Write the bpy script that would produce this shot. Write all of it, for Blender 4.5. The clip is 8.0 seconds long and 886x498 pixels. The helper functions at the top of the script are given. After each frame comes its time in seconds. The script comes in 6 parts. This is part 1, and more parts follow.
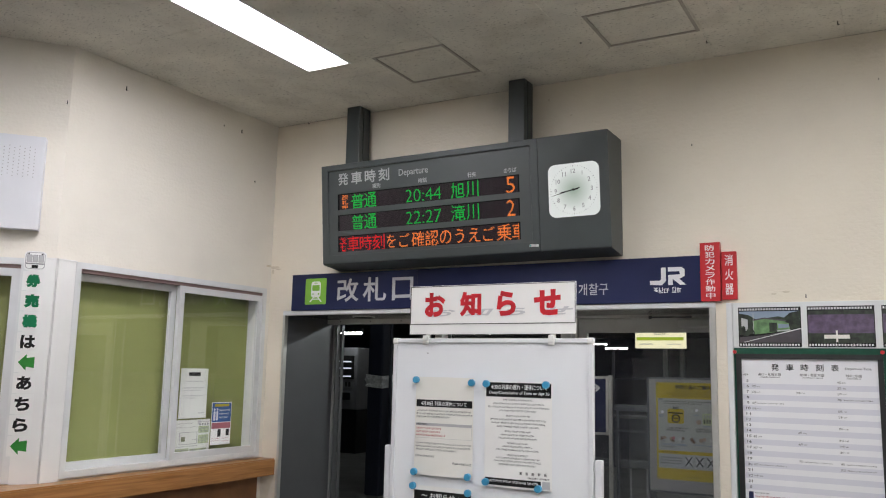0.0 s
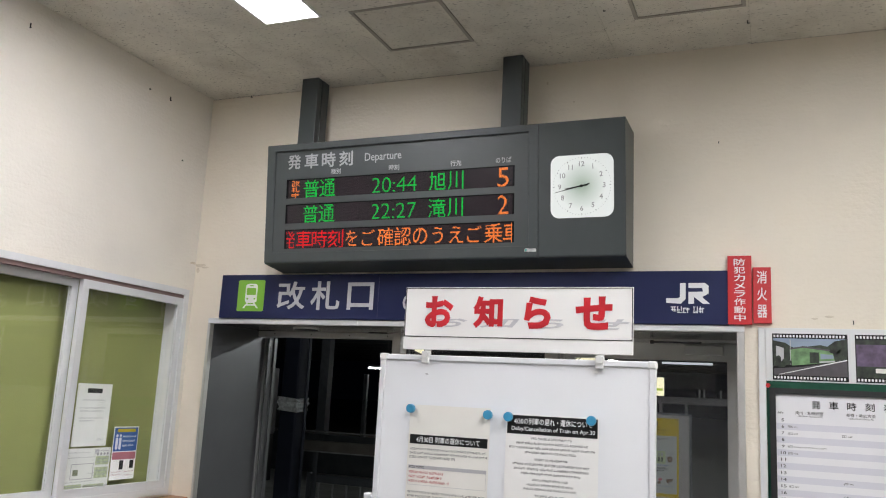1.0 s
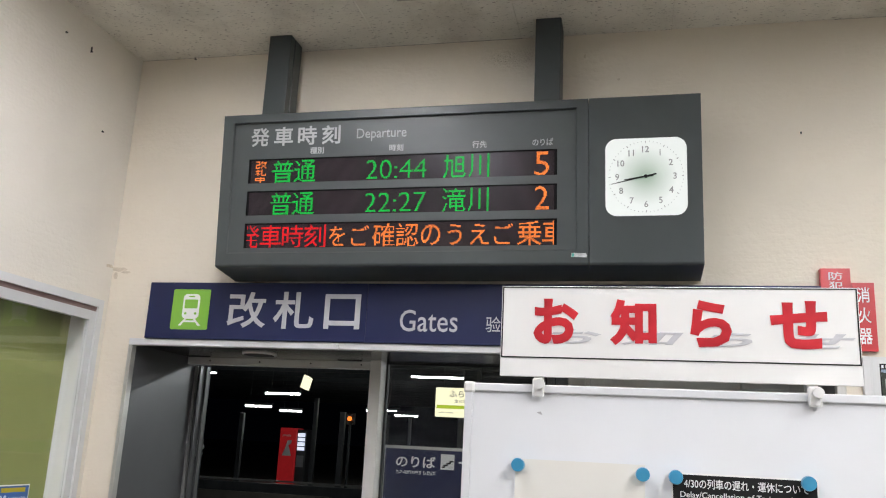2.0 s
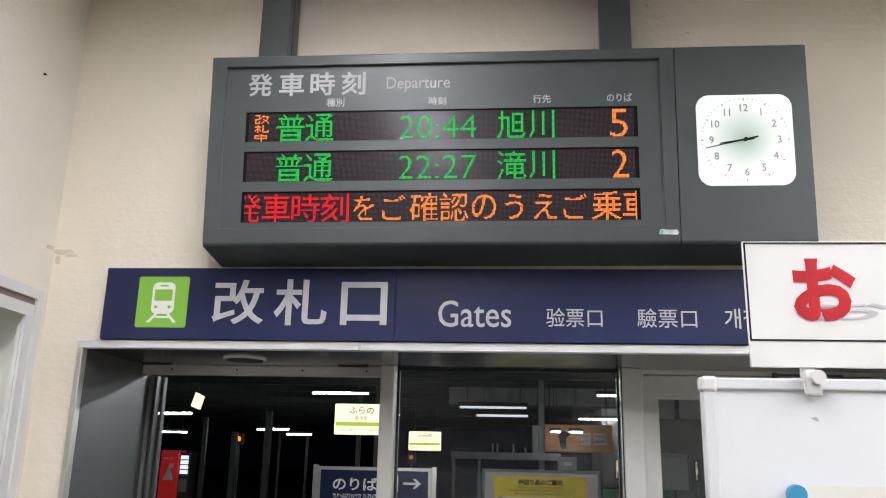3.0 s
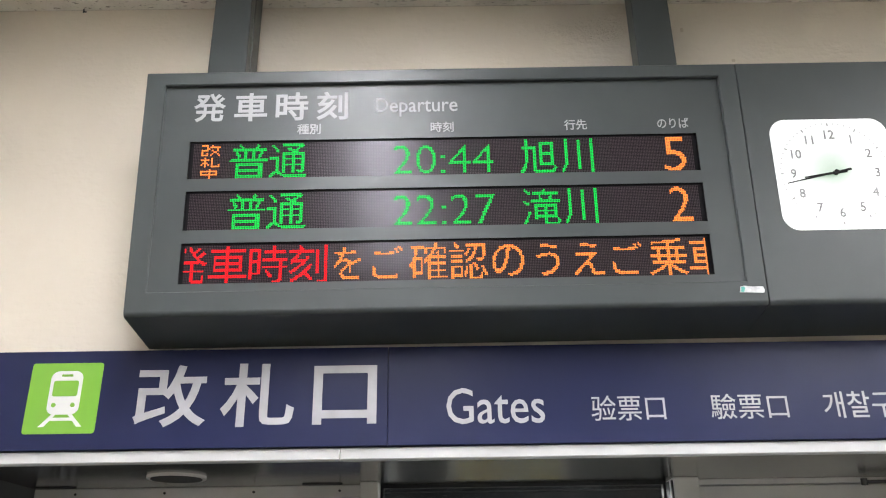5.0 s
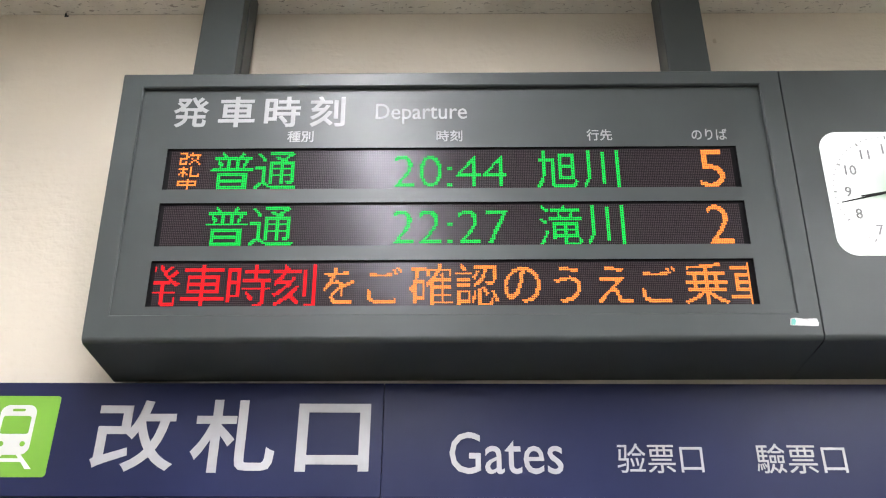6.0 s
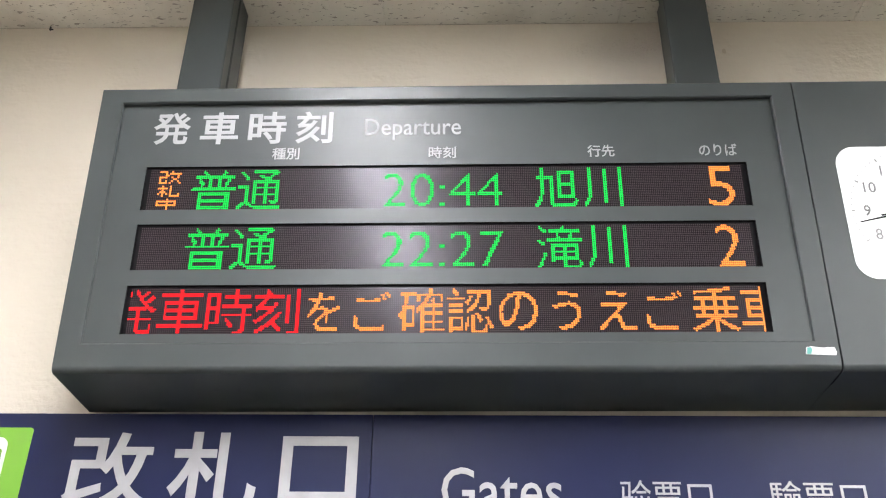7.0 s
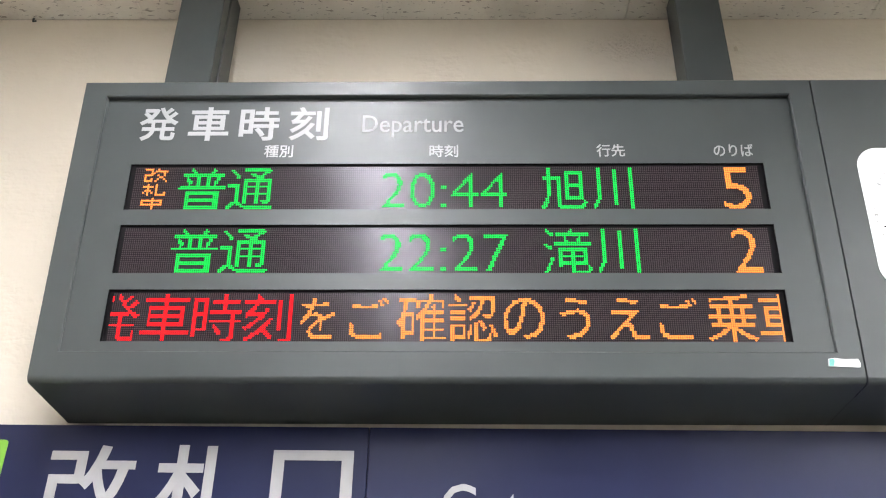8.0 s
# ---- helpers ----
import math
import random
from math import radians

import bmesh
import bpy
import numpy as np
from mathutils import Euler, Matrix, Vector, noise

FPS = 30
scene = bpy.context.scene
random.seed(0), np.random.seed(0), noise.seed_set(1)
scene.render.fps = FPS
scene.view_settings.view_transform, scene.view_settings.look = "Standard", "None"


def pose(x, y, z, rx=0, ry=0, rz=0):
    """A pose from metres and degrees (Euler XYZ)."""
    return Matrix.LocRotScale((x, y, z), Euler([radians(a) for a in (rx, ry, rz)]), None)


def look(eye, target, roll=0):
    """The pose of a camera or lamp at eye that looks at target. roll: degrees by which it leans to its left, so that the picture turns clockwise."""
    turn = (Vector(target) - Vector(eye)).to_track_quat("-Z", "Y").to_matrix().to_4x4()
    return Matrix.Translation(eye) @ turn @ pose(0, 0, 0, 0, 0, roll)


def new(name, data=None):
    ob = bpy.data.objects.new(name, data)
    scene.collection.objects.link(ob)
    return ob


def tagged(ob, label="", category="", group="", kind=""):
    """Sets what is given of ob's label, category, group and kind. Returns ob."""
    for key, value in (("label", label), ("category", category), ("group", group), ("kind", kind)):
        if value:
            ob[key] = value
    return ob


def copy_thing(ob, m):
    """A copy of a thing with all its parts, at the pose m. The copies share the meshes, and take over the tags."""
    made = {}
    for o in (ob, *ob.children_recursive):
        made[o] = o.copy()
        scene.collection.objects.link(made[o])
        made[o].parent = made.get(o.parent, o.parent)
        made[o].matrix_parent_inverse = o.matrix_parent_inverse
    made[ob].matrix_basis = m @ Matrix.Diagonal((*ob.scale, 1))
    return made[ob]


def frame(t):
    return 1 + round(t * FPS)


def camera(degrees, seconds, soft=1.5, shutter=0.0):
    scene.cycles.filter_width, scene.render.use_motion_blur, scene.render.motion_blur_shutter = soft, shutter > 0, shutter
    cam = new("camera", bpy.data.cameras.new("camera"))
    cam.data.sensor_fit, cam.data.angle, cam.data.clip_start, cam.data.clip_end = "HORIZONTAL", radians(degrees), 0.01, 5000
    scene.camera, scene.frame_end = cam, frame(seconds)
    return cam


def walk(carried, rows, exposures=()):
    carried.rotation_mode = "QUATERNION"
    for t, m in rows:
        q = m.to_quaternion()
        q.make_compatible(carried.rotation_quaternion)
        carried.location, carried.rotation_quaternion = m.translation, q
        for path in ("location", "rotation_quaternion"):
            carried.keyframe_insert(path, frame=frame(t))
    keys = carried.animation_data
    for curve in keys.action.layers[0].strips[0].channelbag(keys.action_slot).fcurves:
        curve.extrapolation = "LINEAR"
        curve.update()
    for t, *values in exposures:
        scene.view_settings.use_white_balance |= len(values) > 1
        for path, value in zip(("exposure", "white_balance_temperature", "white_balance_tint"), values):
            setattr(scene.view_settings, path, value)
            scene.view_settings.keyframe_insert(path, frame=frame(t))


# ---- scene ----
cam = camera(56.5, 8.0, soft=1.1)
PATH = [
    (0, (4.184, -4.769, 1.685), (3.211, -3.046, 1.977), 1.2),
    (0.5, (3.887, -4.486, 1.685), (2.999, -2.722, 1.998), 2.5),
    (1, (3.393, -4.182, 1.677), (2.647, -2.362, 2.036), 3.0),
    (1.5, (2.916, -3.802, 1.658), (2.311, -1.942, 2.076), 3.1),
    (1.7, (2.721, -3.669, 1.676), (2.183, -1.793, 2.113), 3.1),
    (2.8, (1.829, -2.985, 1.674), (1.622, -1.062, 2.183), 1.5),
    (3, (1.705, -2.903, 1.673), (1.553, -0.975, 2.184), 1.2),
    (3.5, (1.43, -2.768, 1.684), (1.388, -0.837, 2.2), 0.0),
    (4, (1.36, -2.643, 1.698), (1.381, -0.717, 2.237), -0.8),
    (4.5, (1.418, -2.432, 1.714), (1.442, -0.537, 2.354), -1.4),
    (5, (1.451, -2.186, 1.731), (1.462, -0.345, 2.513), -0.9),
    (5.2, (1.453, -2.115, 1.745), (1.456, -0.297, 2.578), -0.6),
    (6.3, (1.481, -1.897, 1.779), (1.456, -0.114, 2.683), 0.5),
    (6.5, (1.491, -1.895, 1.779), (1.458, -0.118, 2.696), 0.5),
    (7, (1.518, -1.835, 1.848), (1.464, -0.058, 2.763), 0.7),
    (7.5, (1.51, -1.767, 1.901), (1.462, 0.014, 2.81), 0.7),
    (8, (1.498, -1.748, 1.891), (1.461, 0.025, 2.816), 0.8),
]
walk(cam, [(t, look(eye, target, roll)) for t, eye, target, roll in PATH],
     exposures=[(0, -0.12), (0.5, -0.05), (1, 0.08), (1.5, 0.18), (3, 0.44), (4, 0.63), (5, 0.75), (6.5, 0.92), (8, 1.08)])

# ---- world and light ----
world = bpy.data.worlds.new("night")
world.use_nodes = True
scene.world = world
world.node_tree.nodes["Background"].inputs[0].default_value = (0.012, 0.016, 0.03, 1)
world.node_tree.nodes["Background"].inputs[1].default_value = 0.02
TUBE = 33.0        # room troffers by the ticket windows, set dimmer
TUBE_RIGHT = 65.0    # room troffers of the other row, unseen, set stronger to lift the right wall
PLATFORM = 34.0    # platform tubes


# ---- materials ----
def mat(name, color, rough=0.5, metal=0.0, var=0.12, scale=6.0, bump=0.0, bscale=60.0, emit=0.0, coat=0.0, spec=0.5,
        stain=0.0, stain_scale=1.3, stain_color=(0.3, 0.25, 0.18), dark=False):
    m = bpy.data.materials.new(name)
    m.use_nodes = True
    nt = m.node_tree
    b = nt.nodes["Principled BSDF"]
    b.inputs["Roughness"].default_value = rough
    b.inputs["Metallic"].default_value = metal
    b.inputs["Coat Weight"].default_value = coat
    b.inputs["Specular IOR Level"].default_value = spec
    tc = nt.nodes.new("ShaderNodeTexCoord")
    rgb = nt.nodes.new("ShaderNodeRGB")
    rgb.outputs[0].default_value = (*color, 1)
    out = rgb.outputs[0]
    if var:
        n1 = nt.nodes.new("ShaderNodeTexNoise")
        n1.inputs["Scale"].default_value, n1.inputs["Detail"].default_value = scale, 6
        nt.links.new(tc.outputs["Object"], n1.inputs["Vector"])
        mr = nt.nodes.new("ShaderNodeMapRange")
        mr.inputs["From Min"].default_value, mr.inputs["From Max"].default_value = 0.3, 0.7
        mr.inputs["To Min"].default_value, mr.inputs["To Max"].default_value = 1 - var, 1 + var * 0.4
        nt.links.new(n1.outputs["Fac"], mr.inputs["Value"])
        mx = nt.nodes.new("ShaderNodeMix")
        mx.data_type, mx.blend_type = "RGBA", "MULTIPLY"
        mx.inputs["Factor"].default_value = 1
        nt.links.new(out, mx.inputs["A"])
        nt.links.new(mr.outputs["Result"], mx.inputs["B"])
        out = mx.outputs["Result"]
    if stain:
        n2 = nt.nodes.new("ShaderNodeTexNoise")
        n2.inputs["Scale"].default_value, n2.inputs["Detail"].default_value = stain_scale, 8
        n2.inputs["Roughness"].default_value = 0.7
        nt.links.new(tc.outputs["Object"], n2.inputs["Vector"])
        mr2 = nt.nodes.new("ShaderNodeMapRange")
        mr2.inputs["From Min"].default_value, mr2.inputs["From Max"].default_value = 0.52, 0.72
        mr2.inputs["To Max"].default_value = stain
        nt.links.new(n2.outputs["Fac"], mr2.inputs["Value"])
        mx2 = nt.nodes.new("ShaderNodeMix")
        mx2.data_type = "RGBA"
        nt.links.new(mr2.outputs["Result"], mx2.inputs["Factor"])
        nt.links.new(out, mx2.inputs["A"])
        mx2.inputs["B"].default_value = (*stain_color, 1)
        out = mx2.outputs["Result"]
    nt.links.new(out, b.inputs["Base Color"])
    if bump:
        n3 = nt.nodes.new("ShaderNodeTexNoise")
        n3.inputs["Scale"].default_value, n3.inputs["Detail"].default_value = bscale, 4
        nt.links.new(tc.outputs["Object"], n3.inputs["Vector"])
        bp = nt.nodes.new("ShaderNodeBump")
        bp.inputs["Strength"].default_value, bp.inputs["Distance"].default_value = bump, 0.004
        nt.links.new(n3.outputs["Fac"], bp.inputs["Height"])
        nt.links.new(bp.outputs["Normal"], b.inputs["Normal"])
    if emit and dark:
        nt.links.remove(b.inputs["Base Color"].links[0])
        b.inputs["Base Color"].default_value = (0.01, 0.01, 0.01, 1)
    if emit:
        nt.links.new(out, b.inputs["Emission Color"])
        b.inputs["Emission Strength"].default_value = emit
    return m


def glass_mat(name, tint=(1, 1, 1), rough=0.0):
    m = bpy.data.materials.new(name)
    m.use_nodes = True
    b = m.node_tree.nodes["Principled BSDF"]
    b.inputs["Base Color"].default_value = (*tint, 1)
    b.inputs["Roughness"].default_value = rough
    b.inputs["IOR"].default_value = 1.45
    b.inputs["Transmission Weight"].default_value = 1
    return m


def dusty_glass(name):
    """Clear pane under a thin grey haze, stronger in patches, painted in for the reflected room."""
    m = glass_mat(name)
    nt = m.node_tree
    b = nt.nodes["Principled BSDF"]
    d = nt.nodes.new("ShaderNodeBsdfDiffuse")
    d.inputs["Color"].default_value = (0.60, 0.62, 0.70, 1)
    tc = nt.nodes.new("ShaderNodeTexCoord")
    mp = nt.nodes.new("ShaderNodeMapping")
    mp.inputs["Scale"].default_value = (1.5, 1, 5)
    n = nt.nodes.new("ShaderNodeTexNoise")
    n.inputs["Scale"].default_value, n.inputs["Detail"].default_value, n.inputs["Distortion"].default_value = 2.2, 5, 0.6
    mr = nt.nodes.new("ShaderNodeMapRange")
    mr.inputs["From Min"].default_value, mr.inputs["From Max"].default_value = 0.35, 0.70
    mr.inputs["To Min"].default_value, mr.inputs["To Max"].default_value = 0.005, 0.028
    mx = nt.nodes.new("ShaderNodeMixShader")
    for a, c in ((tc.outputs["Object"], mp.inputs["Vector"]), (mp.outputs["Vector"], n.inputs["Vector"]), (n.outputs["Fac"], mr.inputs["Value"]),
                 (mr.outputs["Result"], mx.inputs["Fac"]), (b.outputs[0], mx.inputs[1]), (d.outputs[0], mx.inputs[2]), (mx.outputs[0], nt.nodes["Material Output"].inputs["Surface"])):
        nt.links.new(a, c)
    return m


def ceiling_mat():
    """Fissured mineral-wool tile: small dark worm-shaped pits on an off-white board."""
    m = mat("ceiling_tile", (0.78, 0.75, 0.67), 0.95, var=0.16, scale=3, stain=0.55, stain_scale=1.8, stain_color=(0.44, 0.39, 0.31))
    nt = m.node_tree
    b = nt.nodes["Principled BSDF"]
    tc = nt.nodes.new("ShaderNodeTexCoord")
    mp = nt.nodes.new("ShaderNodeMapping")
    mp.inputs["Scale"].default_value = (48, 125, 50)
    n = nt.nodes.new("ShaderNodeTexNoise")
    n.inputs["Scale"].default_value, n.inputs["Detail"].default_value, n.inputs["Distortion"].default_value = 1.0, 3, 0.8
    mr = nt.nodes.new("ShaderNodeMapRange")
    mr.inputs["From Min"].default_value, mr.inputs["From Max"].default_value = 0.615, 0.67
    mr.inputs["To Max"].default_value = 0.6
    mx = nt.nodes.new("ShaderNodeMix")
    mx.data_type = "RGBA"
    mx.inputs["B"].default_value = (0.10, 0.085, 0.06, 1)
    old = b.inputs["Base Color"].links[0].from_socket
    nt.links.new(tc.outputs["Object"], mp.inputs["Vector"])
    nt.links.new(mp.outputs["Vector"], n.inputs["Vector"])
    nt.links.new(n.outputs["Fac"], mr.inputs["Value"])
    nt.links.new(mr.outputs["Result"], mx.inputs["Factor"])
    nt.links.new(old, mx.inputs["A"])
    nt.links.new(mx.outputs["Result"], b.inputs["Base Color"])
    bp = nt.nodes.new("ShaderNodeBump")
    bp.invert = True
    bp.inputs["Strength"].default_value, bp.inputs["Distance"].default_value = 0.6, 0.003
    nt.links.new(mr.outputs["Result"], bp.inputs["Height"])
    nt.links.new(bp.outputs["Normal"], b.inputs["Normal"])
    return m


def led_mat():
    """Unlit matrix: a grid of small dull lenses on black, behind a satin cover."""
    m = mat("led_matrix", (0.035, 0.028, 0.032), 0.20, var=0, spec=0.19)
    nt = m.node_tree
    b = nt.nodes["Principled BSDF"]
    b.inputs["Specular Tint"].default_value = (0.93, 0.92, 1.0, 1)      # faint violet of the coated cover
    tc = nt.nodes.new("ShaderNodeTexCoord")
    mp = nt.nodes.new("ShaderNodeMapping")
    mp.inputs["Scale"].default_value = (1 / PITCH, 1, 1 / PITCH)
    v = nt.nodes.new("ShaderNodeVectorMath")
    v.operation = "FRACTION"
    s = nt.nodes.new("ShaderNodeVectorMath")
    s.operation = "SUBTRACT"
    s.inputs[1].default_value = (0.5, 0, 0.5)
    d = nt.nodes.new("ShaderNodeSeparateXYZ")
    p = nt.nodes.new("ShaderNodeCombineXYZ")
    ln = nt.nodes.new("ShaderNodeVectorMath")
    ln.operation = "LENGTH"
    mr = nt.nodes.new("ShaderNodeMapRange")
    mr.inputs["From Min"].default_value, mr.inputs["From Max"].default_value = 0.30, 0.42
    mr.inputs["To Min"].default_value, mr.inputs["To Max"].default_value = 1, 0
    mx = nt.nodes.new("ShaderNodeMix")
    mx.data_type = "RGBA"
    mx.inputs["A"].default_value = (0.015, 0.012, 0.014, 1)
    mx.inputs["B"].default_value = (0.058, 0.045, 0.051, 1)
    for a, c in ((tc.outputs["Object"], mp.inputs["Vector"]), (mp.outputs["Vector"], v.inputs[0]), (v.outputs[0], s.inputs[0]),
                 (s.outputs[0], d.inputs[0]), (d.outputs["X"], p.inputs["X"]), (d.outputs["Z"], p.inputs["Z"]), (p.outputs[0], ln.inputs[0]),
                 (ln.outputs["Value"], mr.inputs["Value"]), (mr.outputs["Result"], mx.inputs["Factor"]), (mx.outputs["Result"], b.inputs["Base Color"])):
        nt.links.new(a, c)
    return m


def dial_mat():
    """Edge-lit opal clock dial: brightest towards its rim."""
    m = bpy.data.materials.new("clock_dial")
    m.use_nodes = True
    nt = m.node_tree
    b = nt.nodes["Principled BSDF"]
    b.inputs["Base Color"].default_value = (0.30, 0.31, 0.30, 1)
    b.inputs["Roughness"].default_value = 0.25
    tc = nt.nodes.new("ShaderNodeTexCoord")
    sub = nt.nodes.new("ShaderNodeVectorMath")
    sub.operation = "DISTANCE"
    sub.inputs[1].default_value = DIAL_AT
    r = nt.nodes.new("ShaderNodeValToRGB")
    r.color_ramp.elements[0].position, r.color_ramp.elements[0].color = 0.02, (0.30, 0.44, 0.32, 1)
    r.color_ramp.elements[1].position, r.color_ramp.elements[1].color = 0.12, (0.95, 1.0, 0.97, 1)
    nt.links.new(tc.outputs["Object"], sub.inputs[0])
    nt.links.new(sub.outputs["Value"], r.inputs["Fac"])
    nt.links.new(r.outputs["Color"], b.inputs["Emission Color"])
    b.inputs["Emission Strength"].default_value = 0.56
    return m


def wood_mat():
    m = mat("ledge_wood", (0.36, 0.16, 0.05), 0.35, var=0.2, scale=5, coat=0.3)
    nt = m.node_tree
    b = nt.nodes["Principled BSDF"]
    tc = nt.nodes.new("ShaderNodeTexCoord")
    mp = nt.nodes.new("ShaderNodeMapping")
    mp.inputs["Scale"].default_value = (40, 2.5, 60)
    n = nt.nodes.new("ShaderNodeTexNoise")
    n.inputs["Scale"].default_value, n.inputs["Detail"].default_value, n.inputs["Distortion"].default_value = 1, 6, 0.6
    r = nt.nodes.new("ShaderNodeValToRGB")
    r.color_ramp.elements[0].position, r.color_ramp.elements[0].color = 0.3, (0.24, 0.10, 0.028, 1)
    r.color_ramp.elements[1].position, r.color_ramp.elements[1].color = 0.7, (0.46, 0.22, 0.075, 1)
    nt.links.new(tc.outputs["Object"], mp.inputs["Vector"])
    nt.links.new(mp.outputs["Vector"], n.inputs["Vector"])
    nt.links.new(n.outputs["Fac"], r.inputs["Fac"])
    nt.links.new(r.outputs["Color"], b.inputs["Base Color"])
    return m


def add_plaster(m, peel=None):
    """Level brush ripples, scattered rusty specks and, at peel (x, y, z), a patch where the paint has blistered."""
    nt = m.node_tree
    b = nt.nodes["Principled BSDF"]
    tc = nt.nodes.new("ShaderNodeTexCoord")
    mp = nt.nodes.new("ShaderNodeMapping")
    mp.inputs["Scale"].default_value = (7, 7, 42)
    n = nt.nodes.new("ShaderNodeTexNoise")
    n.inputs["Scale"].default_value, n.inputs["Detail"].default_value, n.inputs["Distortion"].default_value = 1, 4, 0.7
    bp = nt.nodes.new("ShaderNodeBump")
    bp.inputs["Strength"].default_value, bp.inputs["Distance"].default_value = 0.30, 0.006
    nt.links.new(tc.outputs["Object"], mp.inputs["Vector"])
    nt.links.new(mp.outputs["Vector"], n.inputs["Vector"])
    nt.links.new(n.outputs["Fac"], bp.inputs["Height"])
    nt.links.new(b.inputs["Normal"].links[0].from_socket, bp.inputs["Normal"])
    last = bp
    vo = nt.nodes.new("ShaderNodeTexVoronoi")
    vo.inputs["Scale"].default_value = 2.3
    mr = nt.nodes.new("ShaderNodeMapRange")
    mr.inputs["From Min"].default_value, mr.inputs["From Max"].default_value = 0.006, 0.011
    mr.inputs["To Min"].default_value, mr.inputs["To Max"].default_value = 0.7, 0
    mx = nt.nodes.new("ShaderNodeMix")
    mx.data_type = "RGBA"
    mx.inputs["B"].default_value = (0.22, 0.15, 0.09, 1)
    nt.links.new(tc.outputs["Object"], vo.inputs["Vector"])
    nt.links.new(vo.outputs["Distance"], mr.inputs["Value"])
    nt.links.new(mr.outputs["Result"], mx.inputs["Factor"])
    nt.links.new(b.inputs["Base Color"].links[0].from_socket, mx.inputs["A"])
    nt.links.new(mx.outputs["Result"], b.inputs["Base Color"])
    if peel:
        sub = nt.nodes.new("ShaderNodeVectorMath")
        sub.operation = "SUBTRACT"
        sub.inputs[1].default_value = peel
        sc = nt.nodes.new("ShaderNodeVectorMath")
        sc.operation = "MULTIPLY"
        sc.inputs[1].default_value = (5.5, 0, 16)
        ln = nt.nodes.new("ShaderNodeVectorMath")
        ln.operation = "LENGTH"
        near = nt.nodes.new("ShaderNodeMapRange")
        near.inputs["From Min"].default_value, near.inputs["From Max"].default_value = 0.3, 1.2
        near.inputs["To Min"].default_value, near.inputs["To Max"].default_value = 1, 0
        fine = nt.nodes.new("ShaderNodeTexNoise")
        fine.inputs["Scale"].default_value, fine.inputs["Detail"].default_value, fine.inputs["Roughness"].default_value = 55, 6, 0.65
        pb = nt.nodes.new("ShaderNodeBump")
        pb.inputs["Distance"].default_value = 0.018
        for a, c in ((tc.outputs["Object"], sub.inputs[0]), (sub.outputs[0], sc.inputs[0]), (sc.outputs[0], ln.inputs[0]), (ln.outputs["Value"], near.inputs["Value"]),
                     (near.outputs["Result"], pb.inputs["Strength"]), (tc.outputs["Object"], fine.inputs["Vector"]), (fine.outputs["Fac"], pb.inputs["Height"]), (bp.outputs["Normal"], pb.inputs["Normal"])):
            nt.links.new(a, c)
        last = pb
    nt.links.new(last.outputs["Normal"], b.inputs["Normal"])
    return m


PITCH = 0.0043
DIAL_AT = (0, 0, 0)
WALL = mat("painted_plaster", (0.80, 0.734, 0.622), 0.62, var=0.07, scale=2.2, bump=0.62, bscale=58, stain=0.18, stain_scale=1.1, stain_color=(0.55, 0.46, 0.33))
WALL_SIDE = mat("painted_plaster_side", (0.80, 0.757, 0.68), 0.62, var=0.06, scale=2.2, bump=0.55, bscale=55, stain=0.14, stain_scale=1.1, stain_color=(0.55, 0.47, 0.36))
add_plaster(WALL, (1.95 - 3.19, -0.3, 3.43))
add_plaster(WALL_SIDE)
FLAKE = mat("flaked_plaster", (0.69, 0.61, 0.49), 0.9, var=0.2, scale=60, bump=0.4, bscale=120)
CEIL = ceiling_mat()
JOINT = mat("tile_joint", (0.50, 0.45, 0.37), 0.9)
FLOOR = mat("terrazzo", (0.15, 0.145, 0.135), 0.35, var=0.25, scale=45)
STEEL_GREY = mat("grey_painted_steel", (0.058, 0.068, 0.069), 0.40, var=0.08, scale=7, bump=0.03, bscale=300, spec=0.42)
STEEL_DARK = mat("dark_steel", (0.02, 0.022, 0.023), 0.5)
BLACK = mat("black_plastic", (0.012, 0.012, 0.013), 0.5, var=0.05)
RIM_BLACK = mat("matt_black_rim", (0.006, 0.006, 0.007), 0.8, var=0.05, spec=0.12)
LED = led_mat()
SIGN_PRINT = mat("grey_white_reflective_film", (0.52, 0.52, 0.54), 0.45, var=0.10, scale=25)
WHITE_PRINT = mat("white_lettering", (0.80, 0.80, 0.80), 0.5, var=0.03)
NAVY = mat("navy_sign_sheet", (0.018, 0.023, 0.073), 0.38, var=0.10, scale=3, spec=0.2)
GREEN_SIGN = mat("green_sign_sheet", (0.20, 0.46, 0.045), 0.35, var=0.03)
ALU = mat("brushed_aluminium", (0.62, 0.61, 0.58), 0.42, metal=0.75, var=0.10, scale=14)
ALU_WHITE = mat("white_aluminium", (0.70, 0.71, 0.71), 0.45, var=0.06, scale=8)
CASING = mat("white_painted_board", (0.80, 0.795, 0.785), 0.45, var=0.05, scale=3, stain=0.10, stain_scale=2.5, stain_color=(0.5, 0.45, 0.38))
SASH = mat("white_sash", (0.66, 0.67, 0.68), 0.4, var=0.05, scale=7)
STAINLESS = mat("stainless_soffit", (0.33, 0.32, 0.30), 0.20, metal=1.0, var=0.16, scale=6, bump=0.02, bscale=20)
REVEAL = mat("grey_metal_reveal", (0.095, 0.097, 0.102), 0.42, metal=0.25, var=0.07, scale=5)
DOOR_ALU = mat("door_aluminium", (0.66, 0.655, 0.63), 0.40, metal=0.15, var=0.08, scale=9)
RED_SIGN = mat("red_plastic_plate", (0.52, 0.022, 0.028), 0.35, var=0.04)
